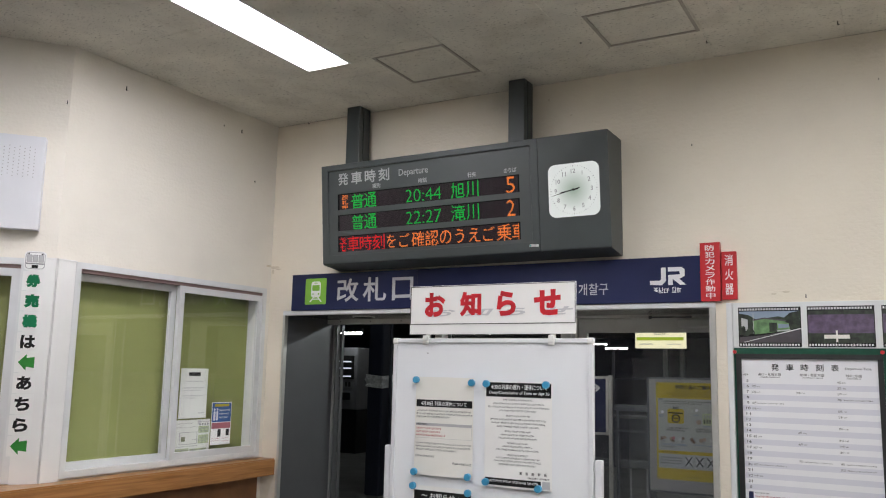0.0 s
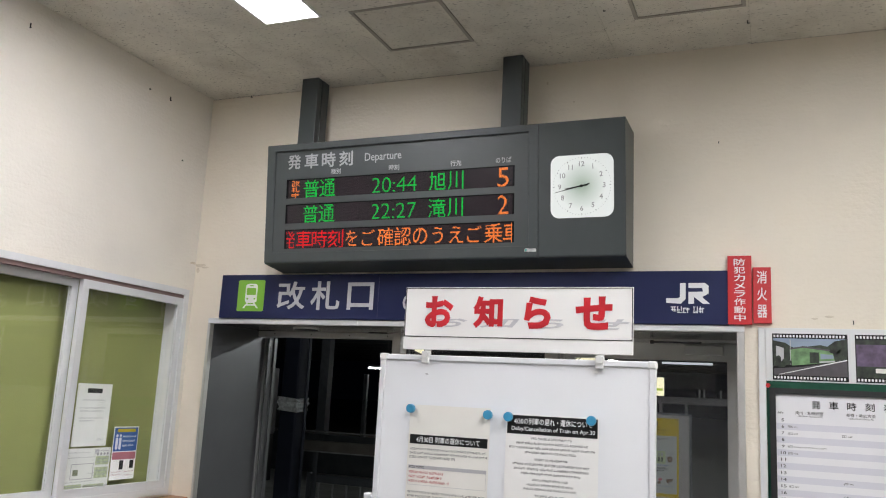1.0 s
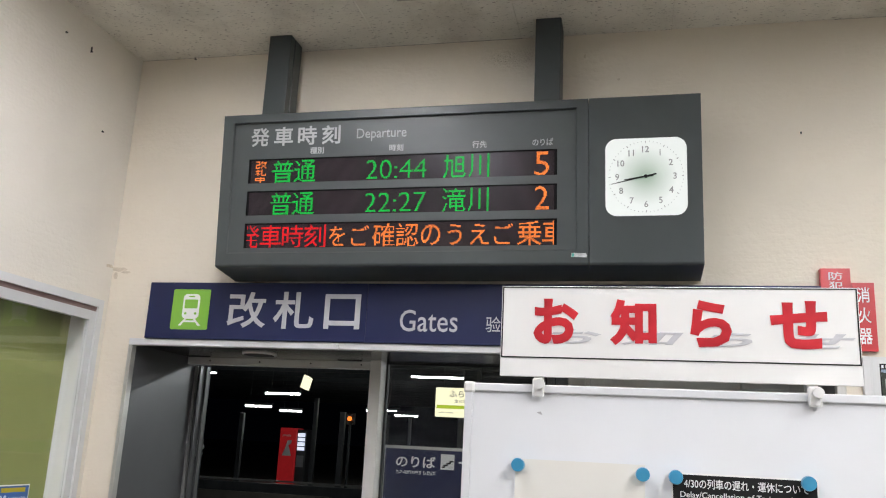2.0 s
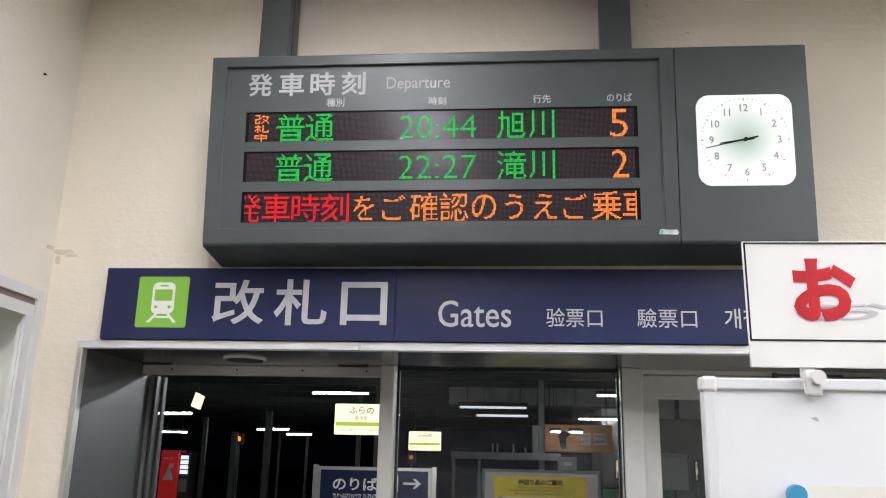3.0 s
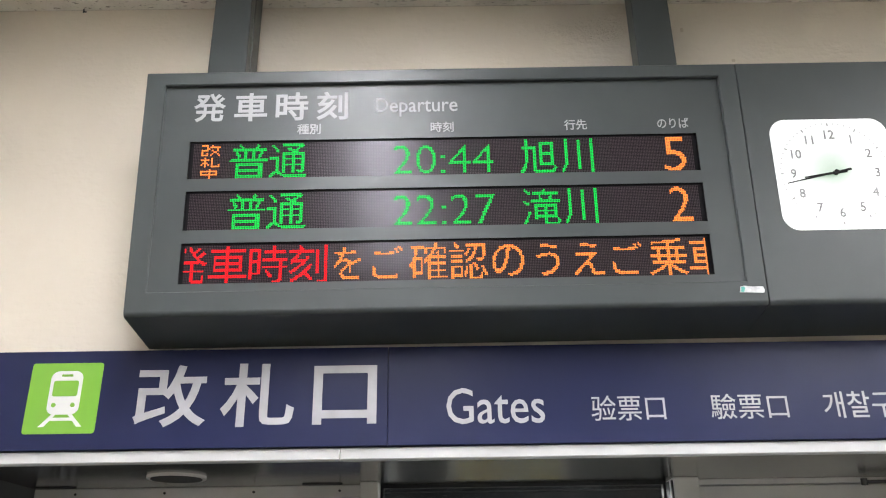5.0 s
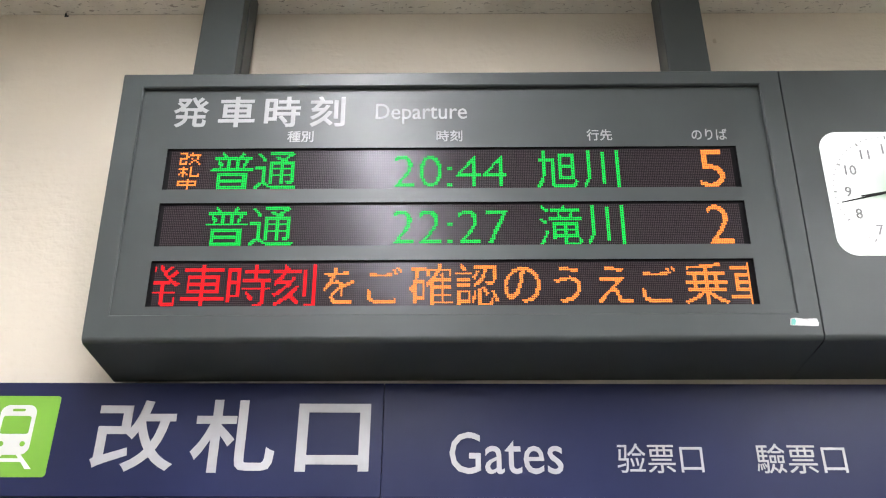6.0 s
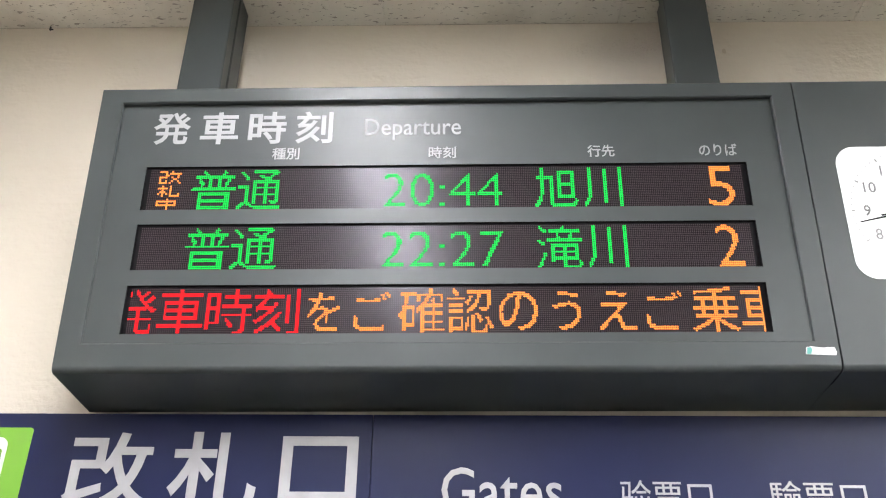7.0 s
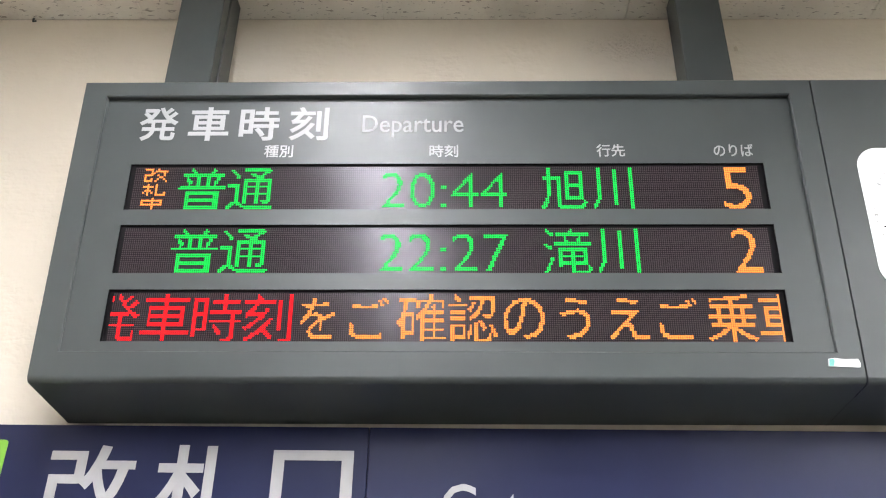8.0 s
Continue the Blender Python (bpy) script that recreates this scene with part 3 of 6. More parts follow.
def hatch(x0, x1, y0, y1):
    r = root("ceiling_hatch", ((x0 + x1) / 2, (y0 + y1) / 2, ROOM_H), "square ceiling access hatch with a thin metal frame", "access hatch", "ceiling hatches")
    bm = frame_ring(x0, x1, y0, y1, 0.017, ROOM_H - 0.004, ROOM_H + 0.012)
    part("hatch_frame", bm, mat("hatch_metal", (0.40, 0.37, 0.32), 0.5, metal=0.2), r, "dull aluminium frame")
    part("hatch_lid", box(x0 + 0.020, x1 - 0.020, y0 + 0.020, y1 - 0.020, ROOM_H - 0.0005, ROOM_H + 0.012), CEIL, r)
    part("gap", box(x0 + 0.010, x1 - 0.010, y0 + 0.010, y1 - 0.010, ROOM_H + 0.0122, ROOM_H + 0.014), STEEL_DARK, r)


for h in HATCHES:
    hatch(*h)


# ---- ticket window wall ----
def ticket_window(F, u0, u1, v0, v1, mid, name):
    r = root(name, F @ Vector(((u0 + u1) / 2, v0, 0)), "white aluminium sliding ticket window with drawn olive blind", "window", kind="structure")
    t = 0.036
    part("window_frame", frame_ring(u0, u1, v0, v1, t, -0.135, 0.022, F), ALU_WHITE, r, "white aluminium frame")
    part("head_track", rect(u0 + t, u1 - t, v1 - t - 0.022, v1 - t, -0.10, 0.012, F), mat("brown_track", (0.24, 0.16, 0.15), 0.5), r, "brownish grey track")
    for k, (a, b, w) in enumerate(((u0 + t, mid + 0.012, -0.045), (mid, u1 - t, -0.001))):
        s = part("sash", frame_ring(a, b, v0 + t, v1 - t - 0.022, 0.043, w - 0.014, w + 0.014, F), SASH, r)
        g = part("pane", rect(a + 0.043, b - 0.043, v0 + t + 0.043, v1 - t - 0.065, w - 0.003, w + 0.003, F), GLASS, s, "clear glass")
        g.visible_shadow = False
    part("blind", rect(u0 + 0.01, u1 - 0.01, v0 + 0.02, v1 - 0.02, -0.128, -0.122, F), BLIND, r, "drawn olive green blind")
    return r


ticket_window(LEFT, -1.692, -0.060, 1.045, 2.264, -0.895, "window_1")
ticket_window(ANGLE, -1.37, -0.136, 1.035, 2.257, -0.80, "window_2")
r = root("window_casing", (0.0, -1.78, 1.031), "white painted boards boxing the pier between the ticket windows", "window casing", kind="structure")
part("casing_board", rect(-1.806, -1.693, 1.031, 2.262, 0.0, 0.0205, LEFT), CASING, r)
part("casing_board", rect(-0.1355, 0.004, 1.031, 2.262, 0.0, 0.0215, ANGLE), CASING, r)
part("casing_cap", rect(-1.808, -1.693, 2.2625, 2.268, 0.0, 0.024, LEFT), CASING, r)
part("casing_cap", rect(-0.1355, 0.005, 2.2625, 2.268, 0.0, 0.0245, ANGLE), CASING, r)

# ledge and panelling under the windows
r = root("ledge", (0.06, -1.4, 0.915), "orange-brown varnished wooden ledge below the ticket window", "ledge")
for part_name, z0, z1, e in (("apron_board", 0.915, 1.0215, 0.0), ("top_board", 1.022, 1.030, 0.006)):
    part(part_name, plate([(0.0, -0.002), (0.0, -1.80), (-0.85, -2.75), (0.128 - e, -2.75), (0.128 - e, -0.002)], z0, z1), WOOD, r)
solo("wainscot", box(0.0, 0.03, -1.80, -0.07, 0.0, 0.914), WOOD_PANEL, "brown wood panelling under the ledge", "panelling", kind="structure")


def paper_on(F, w, u0, u1, v0, v1, name, label, cat, sheet=PAPER):
    r = root(name, F @ Vector(((u0 + u1) / 2, v0, w)), label, cat)
    part("sheet", rect(u0, u1, v0, v1, w, w + 0.0012, F), sheet, r)
    return r


# notices on the sash glass, at u along the wall
W = -0.0355
PANE = LEFT @ Matrix.Translation((0.038, 0, 0))
r = paper_on(PANE, W, -0.835, -0.59, 1.335, 1.665, "notice", "white printed notice taped to the ticket window", "notice", THIN_PAPER)
part("print_bar", rect(-0.765, -0.66, 1.615, 1.64, 0.001, 0.0022 - 0.0005, PANE @ Matrix.Translation((0, 0, W))), BLACK_INK, r)
LW = PANE @ Matrix.Translation((0, 0, W))
part("small_print", bars([(-0.79, -0.63, 1.575, 0.007), (-0.805, -0.62, 1.532, 0.008), (-0.80, -0.65, 1.516, 0.008), (-0.805, -0.63, 1.48, 0.007), (-0.80, -0.70, 1.465, 0.007), (-0.66, -0.61, 1.365, 0.009)], LW, 0.002), MID_INK, r)
r = paper_on(PANE, W, -0.86, -0.545, 1.105, 1.325, "map_leaflet", "pale leaflet with green blocks taped to the ticket window", "leaflet", THIN_PAPER)
part("green_block", rect(-0.65, -0.555, 1.235, 1.280, 0.001, 0.0018, LW), GREEN_PRINT, r)
part("green_block", rect(-0.65, -0.555, 1.165, 1.222, 0.001, 0.0018, LW), GREEN_PRINT, r)
part("green_block", rect(-0.845, -0.73, 1.112, 1.14, 0.001, 0.0018, LW), GREEN_PRINT, r)
part("green_block", rect(-0.72, -0.57, 1.112, 1.135, 0.001, 0.0018, LW), GREEN_PRINT, r)
part("map_block", rect(-0.80, -0.765, 1.185, 1.215, 0.001, 0.0018, LW), mat("dull_olive_print", (0.16, 0.18, 0.10), 0.5), r)
part("route_line", frame_ring(-0.815, -0.66, 1.165, 1.245, 0.003, 0.001, 0.0018, LW), MID_INK, r)
part("grey_block", rect(-0.66, -0.63, 1.292, 1.318, 0.001, 0.0018, LW), GREY_INK, r)
for k in range(4):
    part("dot_mark", plate(rounded(-0.645 + 0.024 * k, -0.631 + 0.024 * k, 1.285, 1.299, 0.005), 0.001, 0.0018, LW), MID_INK, r)
part("small_print", bars([(-0.645, -0.56, 1.262, 0.007), (-0.645, -0.56, 1.245, 0.007), (-0.645, -0.56, 1.20, 0.007), (-0.645, -0.57, 1.18, 0.007), (-0.84, -0.735, 1.125, 0.008), (-0.715, -0.575, 1.122, 0.008)], LW, 0.0021), MID_INK, r)
part("small_print", bars([(-0.845, -0.70, 1.30, 0.006), (-0.66, -0.56, 1.305, 0.006), (-0.845, -0.66, 1.275, 0.005), (-0.84, -0.65, 1.15, 0.006), (-0.70, -0.64, 1.19, 0.006)], LW, 0.002), MID_INK, r)
r = paper_on(PANE, W, -0.535, -0.345, 1.145, 1.435, "guide_poster", "blue and white guidance poster taped to the ticket window", "poster")
part("blue_field", rect(-0.531, -0.349, 1.30, 1.43, 0.001, 0.0017, LW), BLUE_PRINT, r)
part("title_bar", rect(-0.51, -0.37, 1.405, 1.423, 0.0017, 0.0024, LW), YELLOW, r)
for a in (-0.518, -0.492):
    part("pictogram", plate(rounded(a, a + 0.018, 1.31, 1.375, 0.008), 0.0017, 0.0024, LW), LILAC, r)
    part("pictogram_top", plate(rounded(a + 0.001, a + 0.017, 1.378, 1.394, 0.0075), 0.0017, 0.0024, LW), LILAC, r)
part("title_print", bars([(-0.465, -0.36, 1.375, 0.011), (-0.465, -0.36, 1.35, 0.011), (-0.465, -0.38, 1.325, 0.011)], LW, 0.0026), WHITE_PRINT, r)
part("red_band", rect(-0.53, -0.35, 1.255, 1.295, 0.001, 0.0018, LW), PINK_PRINT, r)
part("picture", rect(-0.47, -0.44, 1.20, 1.25, 0.001, 0.0018, LW), BLACK_INK, r)
part("picture", rect(-0.39, -0.36, 1.205, 1.25, 0.001, 0.0018, LW), BLACK_INK, r)
part("small_print", bars([(-0.525, -0.45, 1.185, 0.006), (-0.525, -0.45, 1.170, 0.006), (-0.43, -0.36, 1.185, 0.006), (-0.43, -0.36, 1.165, 0.006)], LW, 0.002), PINK_PRINT, r)

# direction cards down the turned wall
AW = ANGLE @ Matrix.Translation((0, 0, 0.0225))
c0, c1 = -0.159, -0.047
top, step = 2.299, 0.1124
for k, s in enumerate("T券売機は<あちら<"):
    v1 = top - k * step
    v0 = v1 - step + 0.0045
    lab = {"T": "white card with a grey train front", "<": "white card with a green arrow"}.get(s, "white laminated card with one large character")
    r = root("direction_card", AW @ Vector(((c0 + c1) / 2, v0, 0)), lab, "sign card", "direction cards on the wall")
    part("card", plate(rounded(c0, c1, v0, v1, 0.022 if s == "T" else 0.003), 0, 0.002, AW), CARD, r)
    m = (c0 + c1) / 2
    if s == "<":
        h = (v0 + v1) / 2
        part("arrow", plate([(m - 0.04, h), (m + 0.002, h + 0.045), (m + 0.002, h + 0.024), (m + 0.042, h + 0.030), (m + 0.042, h - 0.030), (m + 0.002, h - 0.024), (m + 0.002, h - 0.045)], 0.002, 0.003, AW), ARROW_GREEN, r)
    elif s == "T":
        part("train_outline", plate(rounded(c0 + 0.006, c1 - 0.006, v0 + 0.008, v1 - 0.006, 0.02), 0.002, 0.0024, AW), MID_INK, r)
        body = part("train_body", plate(rounded(c0 + 0.009, c1 - 0.009, v0 + 0.011, v1 - 0.009, 0.018), 0.0024, 0.0028, AW), CARD, r)
        for a, b in ((c0 + 0.013, c0 + 0.040), (c0 + 0.044, c1 - 0.044), (c1 - 0.040, c1 - 0.013)):
            part("cab_window_edge", plate(rounded(a, b, v0 + 0.046, v1 - 0.020, 0.004), 0.0028, 0.0031, AW), MID_INK, body)
            part("cab_window", plate(rounded(a + 0.0025, b - 0.0025, v0 + 0.0485, v1 - 0.0225, 0.003), 0.0031, 0.0034, AW), GREY_INK, body)
        part("stripe", rect(c0 + 0.010, c1 - 0.010, v0 + 0.034, v0 + 0.042, 0.0028, 0.0032, AW), MID_INK, body)
        part("coupler", rect(m - 0.016, m + 0.016, v0 + 0.013, v0 + 0.030, 0.0032, 0.0036, AW), BLACK_INK, body)
        for x in (c0 + 0.022, c1 - 0.022):
            part("head_lamp", plate(rounded(x - 0.005, x + 0.005, v1 - 0.0185, v1 - 0.012, 0.003), 0.0028, 0.0032, AW), BLACK_INK, body)
    else:
        part("character", text(s, m - 0.038, m + 0.038, v0 + 0.017, v1 - 0.017, 0.0028, AW, 0.075 if s in "券売機" else 0.045), GREEN_CARD if s in "券売機" else BLACK_INK, r)

# perforated cabinet on the turned wall
r = root("wall_cabinet", ANGLE @ Vector((-0.6, 2.40, 0)), "white perforated metal cabinet on the wall", "wall cabinet")
CF = ANGLE
part("body", plate([(-1.1, 2.415), (-0.10, 2.415), (-0.10, 2.945), (-1.1, 2.945)], 0, 0.07, CF), mat("white_enamel", (0.72, 0.73, 0.77), 0.4, var=0.03), r)
bm = bmesh.new()
for i in range(34):
    for j in range(9):
        x, y = -0.15 - i * 0.026, 2.71 + j * 0.02 + (0.01 if i % 2 else 0)
        plate([(x + 0.0035 * math.cos(a * math.pi / 3), y + 0.0035 * math.sin(a * math.pi / 3)) for a in range(6)], 0.0701, 0.0708, CF, bm)
part("perforation", bm, GREY_INK, r)


# ---- gate opening: sign band, frame, doors ----
r = root("gate_sign", (1.7, -0.015, 2.098), "long navy gate sign with white lettering and a green train pictogram", "sign")
part("panel", box(0.236, 1.3115, -0.030, 0, 2.098, 2.361, 0.001, seg=1), NAVY, r)
part("panel", box(1.3125, 3.184, -0.030, 0, 2.098, 2.361, 0.001, seg=1), NAVY, r)
S = GATE @ Matrix.Translation((0, 0, 0.030))
ic = part("pictogram", plate(rounded(0.362, 0.551, 2.140, 2.328, 0.008), 0, 0.0012, S), GREEN_SIGN, r, "green square with a white train")


def pic(pts, material, lift=0.0024, name="train_shape"):
    part(name, plate(pts, 0.0012, lift, S), material, ic)


pic(rounded(0.417, 0.501, 2.190, 2.306, 0.02), WHITE_PRINT)
pic(rounded(0.426, 0.492, 2.238, 2.280, 0.006), GREEN_SIGN, 0.0032)
pic(rounded(0.444, 0.474, 2.291, 2.297, 0.002), GREEN_SIGN, 0.0032)
pic(rounded(0.428, 0.440, 2.209, 2.221, 0.006), GREEN_SIGN, 0.0032)
pic(rounded(0.478, 0.490, 2.209, 2.221, 0.006), GREEN_SIGN, 0.0032)
pic([(0.432, 2.190), (0.443, 2.190), (0.416, 2.158), (0.402, 2.158)], WHITE_PRINT)
pic([(0.475, 2.190), (0.486, 2.190), (0.516, 2.158), (0.502, 2.158)], WHITE_PRINT)
pic([(0.429, 2.182), (0.489, 2.182), (0.496, 2.174), (0.422, 2.174)], WHITE_PRINT, 0.0022)
for s, a, b, c, d, k in (("改", 0.645, 0.836, 2.153, 2.318, 0.016), ("札", 0.872, 1.066, 2.151, 2.320, 0.016), ("口", 1.115, 1.283, 2.154, 2.311, 0.016),
                         ("Gates", 1.466, 1.724, 2.150, 2.245, 0.004), ("验票口", 1.846, 2.041, 2.153, 2.220, 0.003), ("驗票口", 2.160, 2.364, 2.153, 2.220, 0.003),
                         ("개찰구", 2.457, 2.643, 2.152, 2.222, 0.006)):
    part("lettering", text(s, a, b, c, d, 0.0015, S, k), SIGN_PRINT, r)
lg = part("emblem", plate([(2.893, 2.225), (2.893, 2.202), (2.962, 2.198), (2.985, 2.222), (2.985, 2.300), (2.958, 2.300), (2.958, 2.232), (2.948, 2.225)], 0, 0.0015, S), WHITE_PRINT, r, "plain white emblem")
part("emblem_half", plate([(2.998, 2.198), (3.024, 2.198), (3.024, 2.232), (3.066, 2.198), (3.098, 2.198), (3.062, 2.232), (3.092, 2.248), (3.092, 2.286), (3.076, 2.300), (2.998, 2.300), (2.998, 2.276), (3.062, 2.276), (3.066, 2.258), (2.998, 2.256)], 0, 0.0015, S), WHITE_PRINT, lg)
part("caption_bar", bars([(2.915, 3.085, 2.153, 0.032)], S, 0.0015), WHITE_PRINT, r)

r = root("gate_frame", (1.69, 0, 0), "brushed aluminium frame lining the gate opening", "door frame", kind="structure")
part("head_trim", box(0.152, 1.188, -0.018, 0.02, 2.066, 2.0965, 0.002, seg=1), ALU_WHITE, r, "pale aluminium trim")
part("head_trim", box(1.190, 3.252, -0.018, 0.02, 2.066, 2.0965, 0.002, seg=1), ALU_WHITE, r, "pale aluminium trim")
part("jamb_trim", box(0.152, 0.1715, -0.018, 0.02, 0, 2.0655, 0.002, seg=1), ALU, r)
part("jamb_trim", box(3.218, 3.252, -0.018, 0.02, 0, 2.0655, 0.002, seg=1), ALU, r)
part("soffit", box(0.1645, 3.2245, 0.0205, 0.60, 2.0675, 2.0715), STAINLESS, r, "polished steel soffit")
part("side_panel", box(0.1645, 0.170, 0.0205, 0.5995, 0, 2.067), REVEAL, r, "grey metal side panel")
part("side_panel", box(3.219, 3.2245, 0.0205, 0.515, 0, 2.067), REVEAL, r, "grey metal side panel")
sp = part("sensor_ring", cyl((0.690, 0.252, 2.0635), 0.083, 0.008, seg=48), CREAM_PLASTIC, r, "white plastic ring")
part("grille", cyl((0.690, 0.252, 2.0588), 0.072, 0.0025, seg=40), BLACK, sp)
for x in (0.250, 1.080):
    part("slot", plate(rounded(x - 0.062, x + 0.062, 0.446, 0.480, 0.010), 2.0645, 2.0674), BLACK, r)

r = root("door_1", (0.7, 0.53, 0), "aluminium automatic sliding door standing open", "door", kind="structure")
part("header", box(0.1705, 1.200, 0.50, 0.56, 2.030, 2.0672, 0.002, seg=1), DOOR_ALU, r)
for x in (0.30, 0.58, 0.86, 1.13):
    part("screw", cyl((x, 0.4985, 2.05), 0.004, 0.003, "Y", 10), STEEL_DARK, r)
part("side_stile", box(0.1705, 0.186, 0.585, 0.64, 0, 2.0295), mat("dull_aluminium", (0.26, 0.26, 0.26), 0.45, metal=0.3, var=0.15, scale=9), r)
part("track_groove", box(0.1862, 0.194, 0.600, 0.64, 0, 2.0295), STEEL_DARK, r)
part("side_stile", box(0.1942, 0.202, 0.590, 0.64, 0, 2.0295), REVEAL, r)
part("door_edge", box(0.2025, 0.2135, 0.642, 0.675, 0, 2.0295), REVEAL, r, "edge of the pushed-back door leaf")
part("mullion", box(1.2005, 1.257, 0.424, 0.575, 0, 2.0672, 0.003), DOOR_ALU, r)
part("mullion", box(2.164, 2.242, 0.424, 0.575, 0, 2.0672, 0.003), DOOR_ALU, r)
part("glazing_bead", frame_ring(1.2575, 2.1635, 0.02, 2.0670, 0.010, -0.545, -0.515, GATE), STEEL_DARK, r)
g = part("pane", box(1.266, 2.155, 0.528, 0.534, 0.03, 2.058), HAZY, r, "clear fixed glass with a painted-in haze of the reflected room")
g.visible_shadow = False
# dark plate stands in for the mullion side's dark reflection, with its bright line
part("dark_reflex_plate", box(2.1605, 2.1638, 0.434, 0.512, 0.03, 2.06), STEEL_DARK, r, "dark plate in place of the mullion's dark reflection")
part("bright_side_strip", box(2.1585, 2.1603, 0.446, 0.458, 0.03, 2.06), ALU_WHITE, r, "bright strip along the mullion's side")

r = root("door_2", (2.75, 0.53, 0), "aluminium hinged glass door with a closer arm", "door", kind="structure")
part("door_frame", frame_ring(2.2425, 3.2185, 0, 2.0670, 0.016, -0.575, -0.49, GATE), DOOR_ALU, r)
leaf = part("leaf", frame_ring(2.262, 3.200, 0.02, 2.048, 0.055, -0.550, -0.512, GATE), DOOR_ALU, r)
part("top_rail", box(2.317, 3.145, 0.512, 0.550, 1.955, 1.993), DOOR_ALU, leaf)
g = part("pane", box(2.317, 3.145, 0.528, 0.534, 0.075, 1.955), HAZY, leaf, "clear glass with a painted-in reflected haze")
g.visible_shadow = False
cl = part("door_closer", box(2.93, 3.13, 0.455, 0.511, 1.985, 2.035, 0.006), DOOR_ALU, r, "grey door closer")
part("closer_arm", box(2.76, 3.02, 0.44, 0.452, 2.042, 2.052, 0.003), REVEAL, cl)
part("pivot", cyl((2.76, 0.446, 2.047), 0.010, 0.020, seg=16), REVEAL, cl)

# red plates
for s, a, b, c, d, m, name in (("防犯カメラ作動中", 3.180, 3.288, 2.100, 2.431, 0.022, "camera"), ("消火器", 3.293, 3.374, 2.108, 2.376, 0.026, "extinguisher")):
    r = root("warning_plate", ((a + b) / 2, -0.02, c), "small upright red plate with white characters", "sign", "red plates beside the gate")
    y = 0.034 if len(s) > 4 else 0.022
    part("plate", plate([(a, c), (b, c), (b, d), (a, d)], 0.0, y, GATE), RED_SIGN, r)
    n, pad = len(s), 0.012
    st = (d - c - 2 * pad) / n
    bm = bmesh.new()
    for k, ch in enumerate(s):
        v1 = d - pad - k * st
        cw = 0.26 if len(s) > 4 else 0.22
        text(ch, a + (b - a) * cw, b - (b - a) * cw, v1 - st * (0.92 if len(s) > 4 else 0.82), v1 - st * 0.06, y + 0.001, GATE, 0.012, bm)
    part("lettering", bm, WHITE_PRINT, r)

# ---- hanging departure board ----
TILT = 0.086
LEAN = frame_at((0, -0.275, 3.09), (1, 0, 0), (0, -TILT, 1))   # its leaning front; v = z - 3.09
Z = 3.09


def shell(x0, x1):
    """Box with a leaning front and a rounded lower front edge, along x; open where the front plate goes."""
    pts = [(-0.006, 3.09), (-0.275 + 0.004, 3.09), (-0.275 + TILT * 0.004, 3.086), (-0.275 + TILT * 0.676, 2.414)]
    cx, cz, rr = -0.275 + TILT * 0.676 + 0.0149, 2.415, 0.015
    for k in range(9):
        a = radians(187 + 75 * k / 8)
        pts.append((cx + rr * math.cos(a), cz + rr * math.sin(a)))
    pts.append((-0.006, 2.377))
    bm = bmesh.new()
    A = [bm.verts.new((x0, y, z)) for y, z in pts]
    B = [bm.verts.new((x1, y, z)) for y, z in pts]
    n = len(pts)
    bm.faces.new(A[::-1])
    bm.faces.new(B)
    return bm, A, B, n


r = root("departure_board", (1.69, -0.14, 2.377), "dark grey hanging departure board with lit text and a clock", "departure board")
bm, A, B, n = shell(0.657, 2.2845)
for i in range(n):
    if i != 2:
        bm.faces.new((A[i], A[(i + 1) % n], B[(i + 1) % n], B[i]))
# front: a frame round a panel that is set back at its top and runs out flush at its foot, with three windows in it
u0, u1, vb, vt = 0.707, 2.238, 2.458 - Z, 3.053 - Z
rows = [(2.773, 2.883), (2.627, 2.737), (2.481, 2.591)]
wu0, wu1 = 0.786, 2.158


def setback(v):
    return -0.004 - 0.010 * (v - vb) / (vt - vb)


def quad(bm, *pts):
    bm.faces.new([bm.verts.new(LEAN @ Vector(p)) for p in pts])


V0, V1 = (2.414 - Z) * math.hypot(1, TILT), (3.086 - Z) * math.hypot(1, TILT)
quad(bm, (0.657, V0, 0), (u0, vb, 0), (u0, vt, 0), (0.657, V1, 0))
quad(bm, (2.2845, V1, 0), (u1, vt, 0), (u1, vb, 0), (2.2845, V0, 0))
quad(bm, (0.657, V1, 0), (u0, vt, 0), (u1, vt, 0), (2.2845, V1, 0))
quad(bm, (0.657, V0, 0), (2.2845, V0, 0), (u1, vb, 0), (u0, vb, 0))
# inner edge of the frame: a small chamfer, then the drop to the panel; the foot runs out in a short ramp
c = 0.0025
s, e = setback(vt), setback(vb)
quad(bm, (u0, vt, 0), (u0 + c, vt - c, -c), (u1 - c, vt - c, -c), (u1, vt, 0))
quad(bm, (u0 + c, vt - c, -c), (u0 + c, vt - c, s), (u1 - c, vt - c, s), (u1 - c, vt - c, -c))
for ua, sg in ((u0, 1), (u1, -1)):
    quad(bm, (ua, vb, 0), (ua + sg * c, vb + c, -c), (ua + sg * c, vt - c, -c), (ua, vt, 0))
    quad(bm, (ua + sg * c, vb + c, -c), (ua + sg * c, vb + c, e), (ua + sg * c, vt - c, s), (ua + sg * c, vt - c, -c))
quad(bm, (u0, vb, 0), (u0 + c, vb + c, -c), (u1 - c, vb + c, -c), (u1, vb, 0))
quad(bm, (u0 + c, vb + c, -c), (u0 + c, vb + c, e), (u1 - c, vb + c, e), (u1 - c, vb + c, -c))
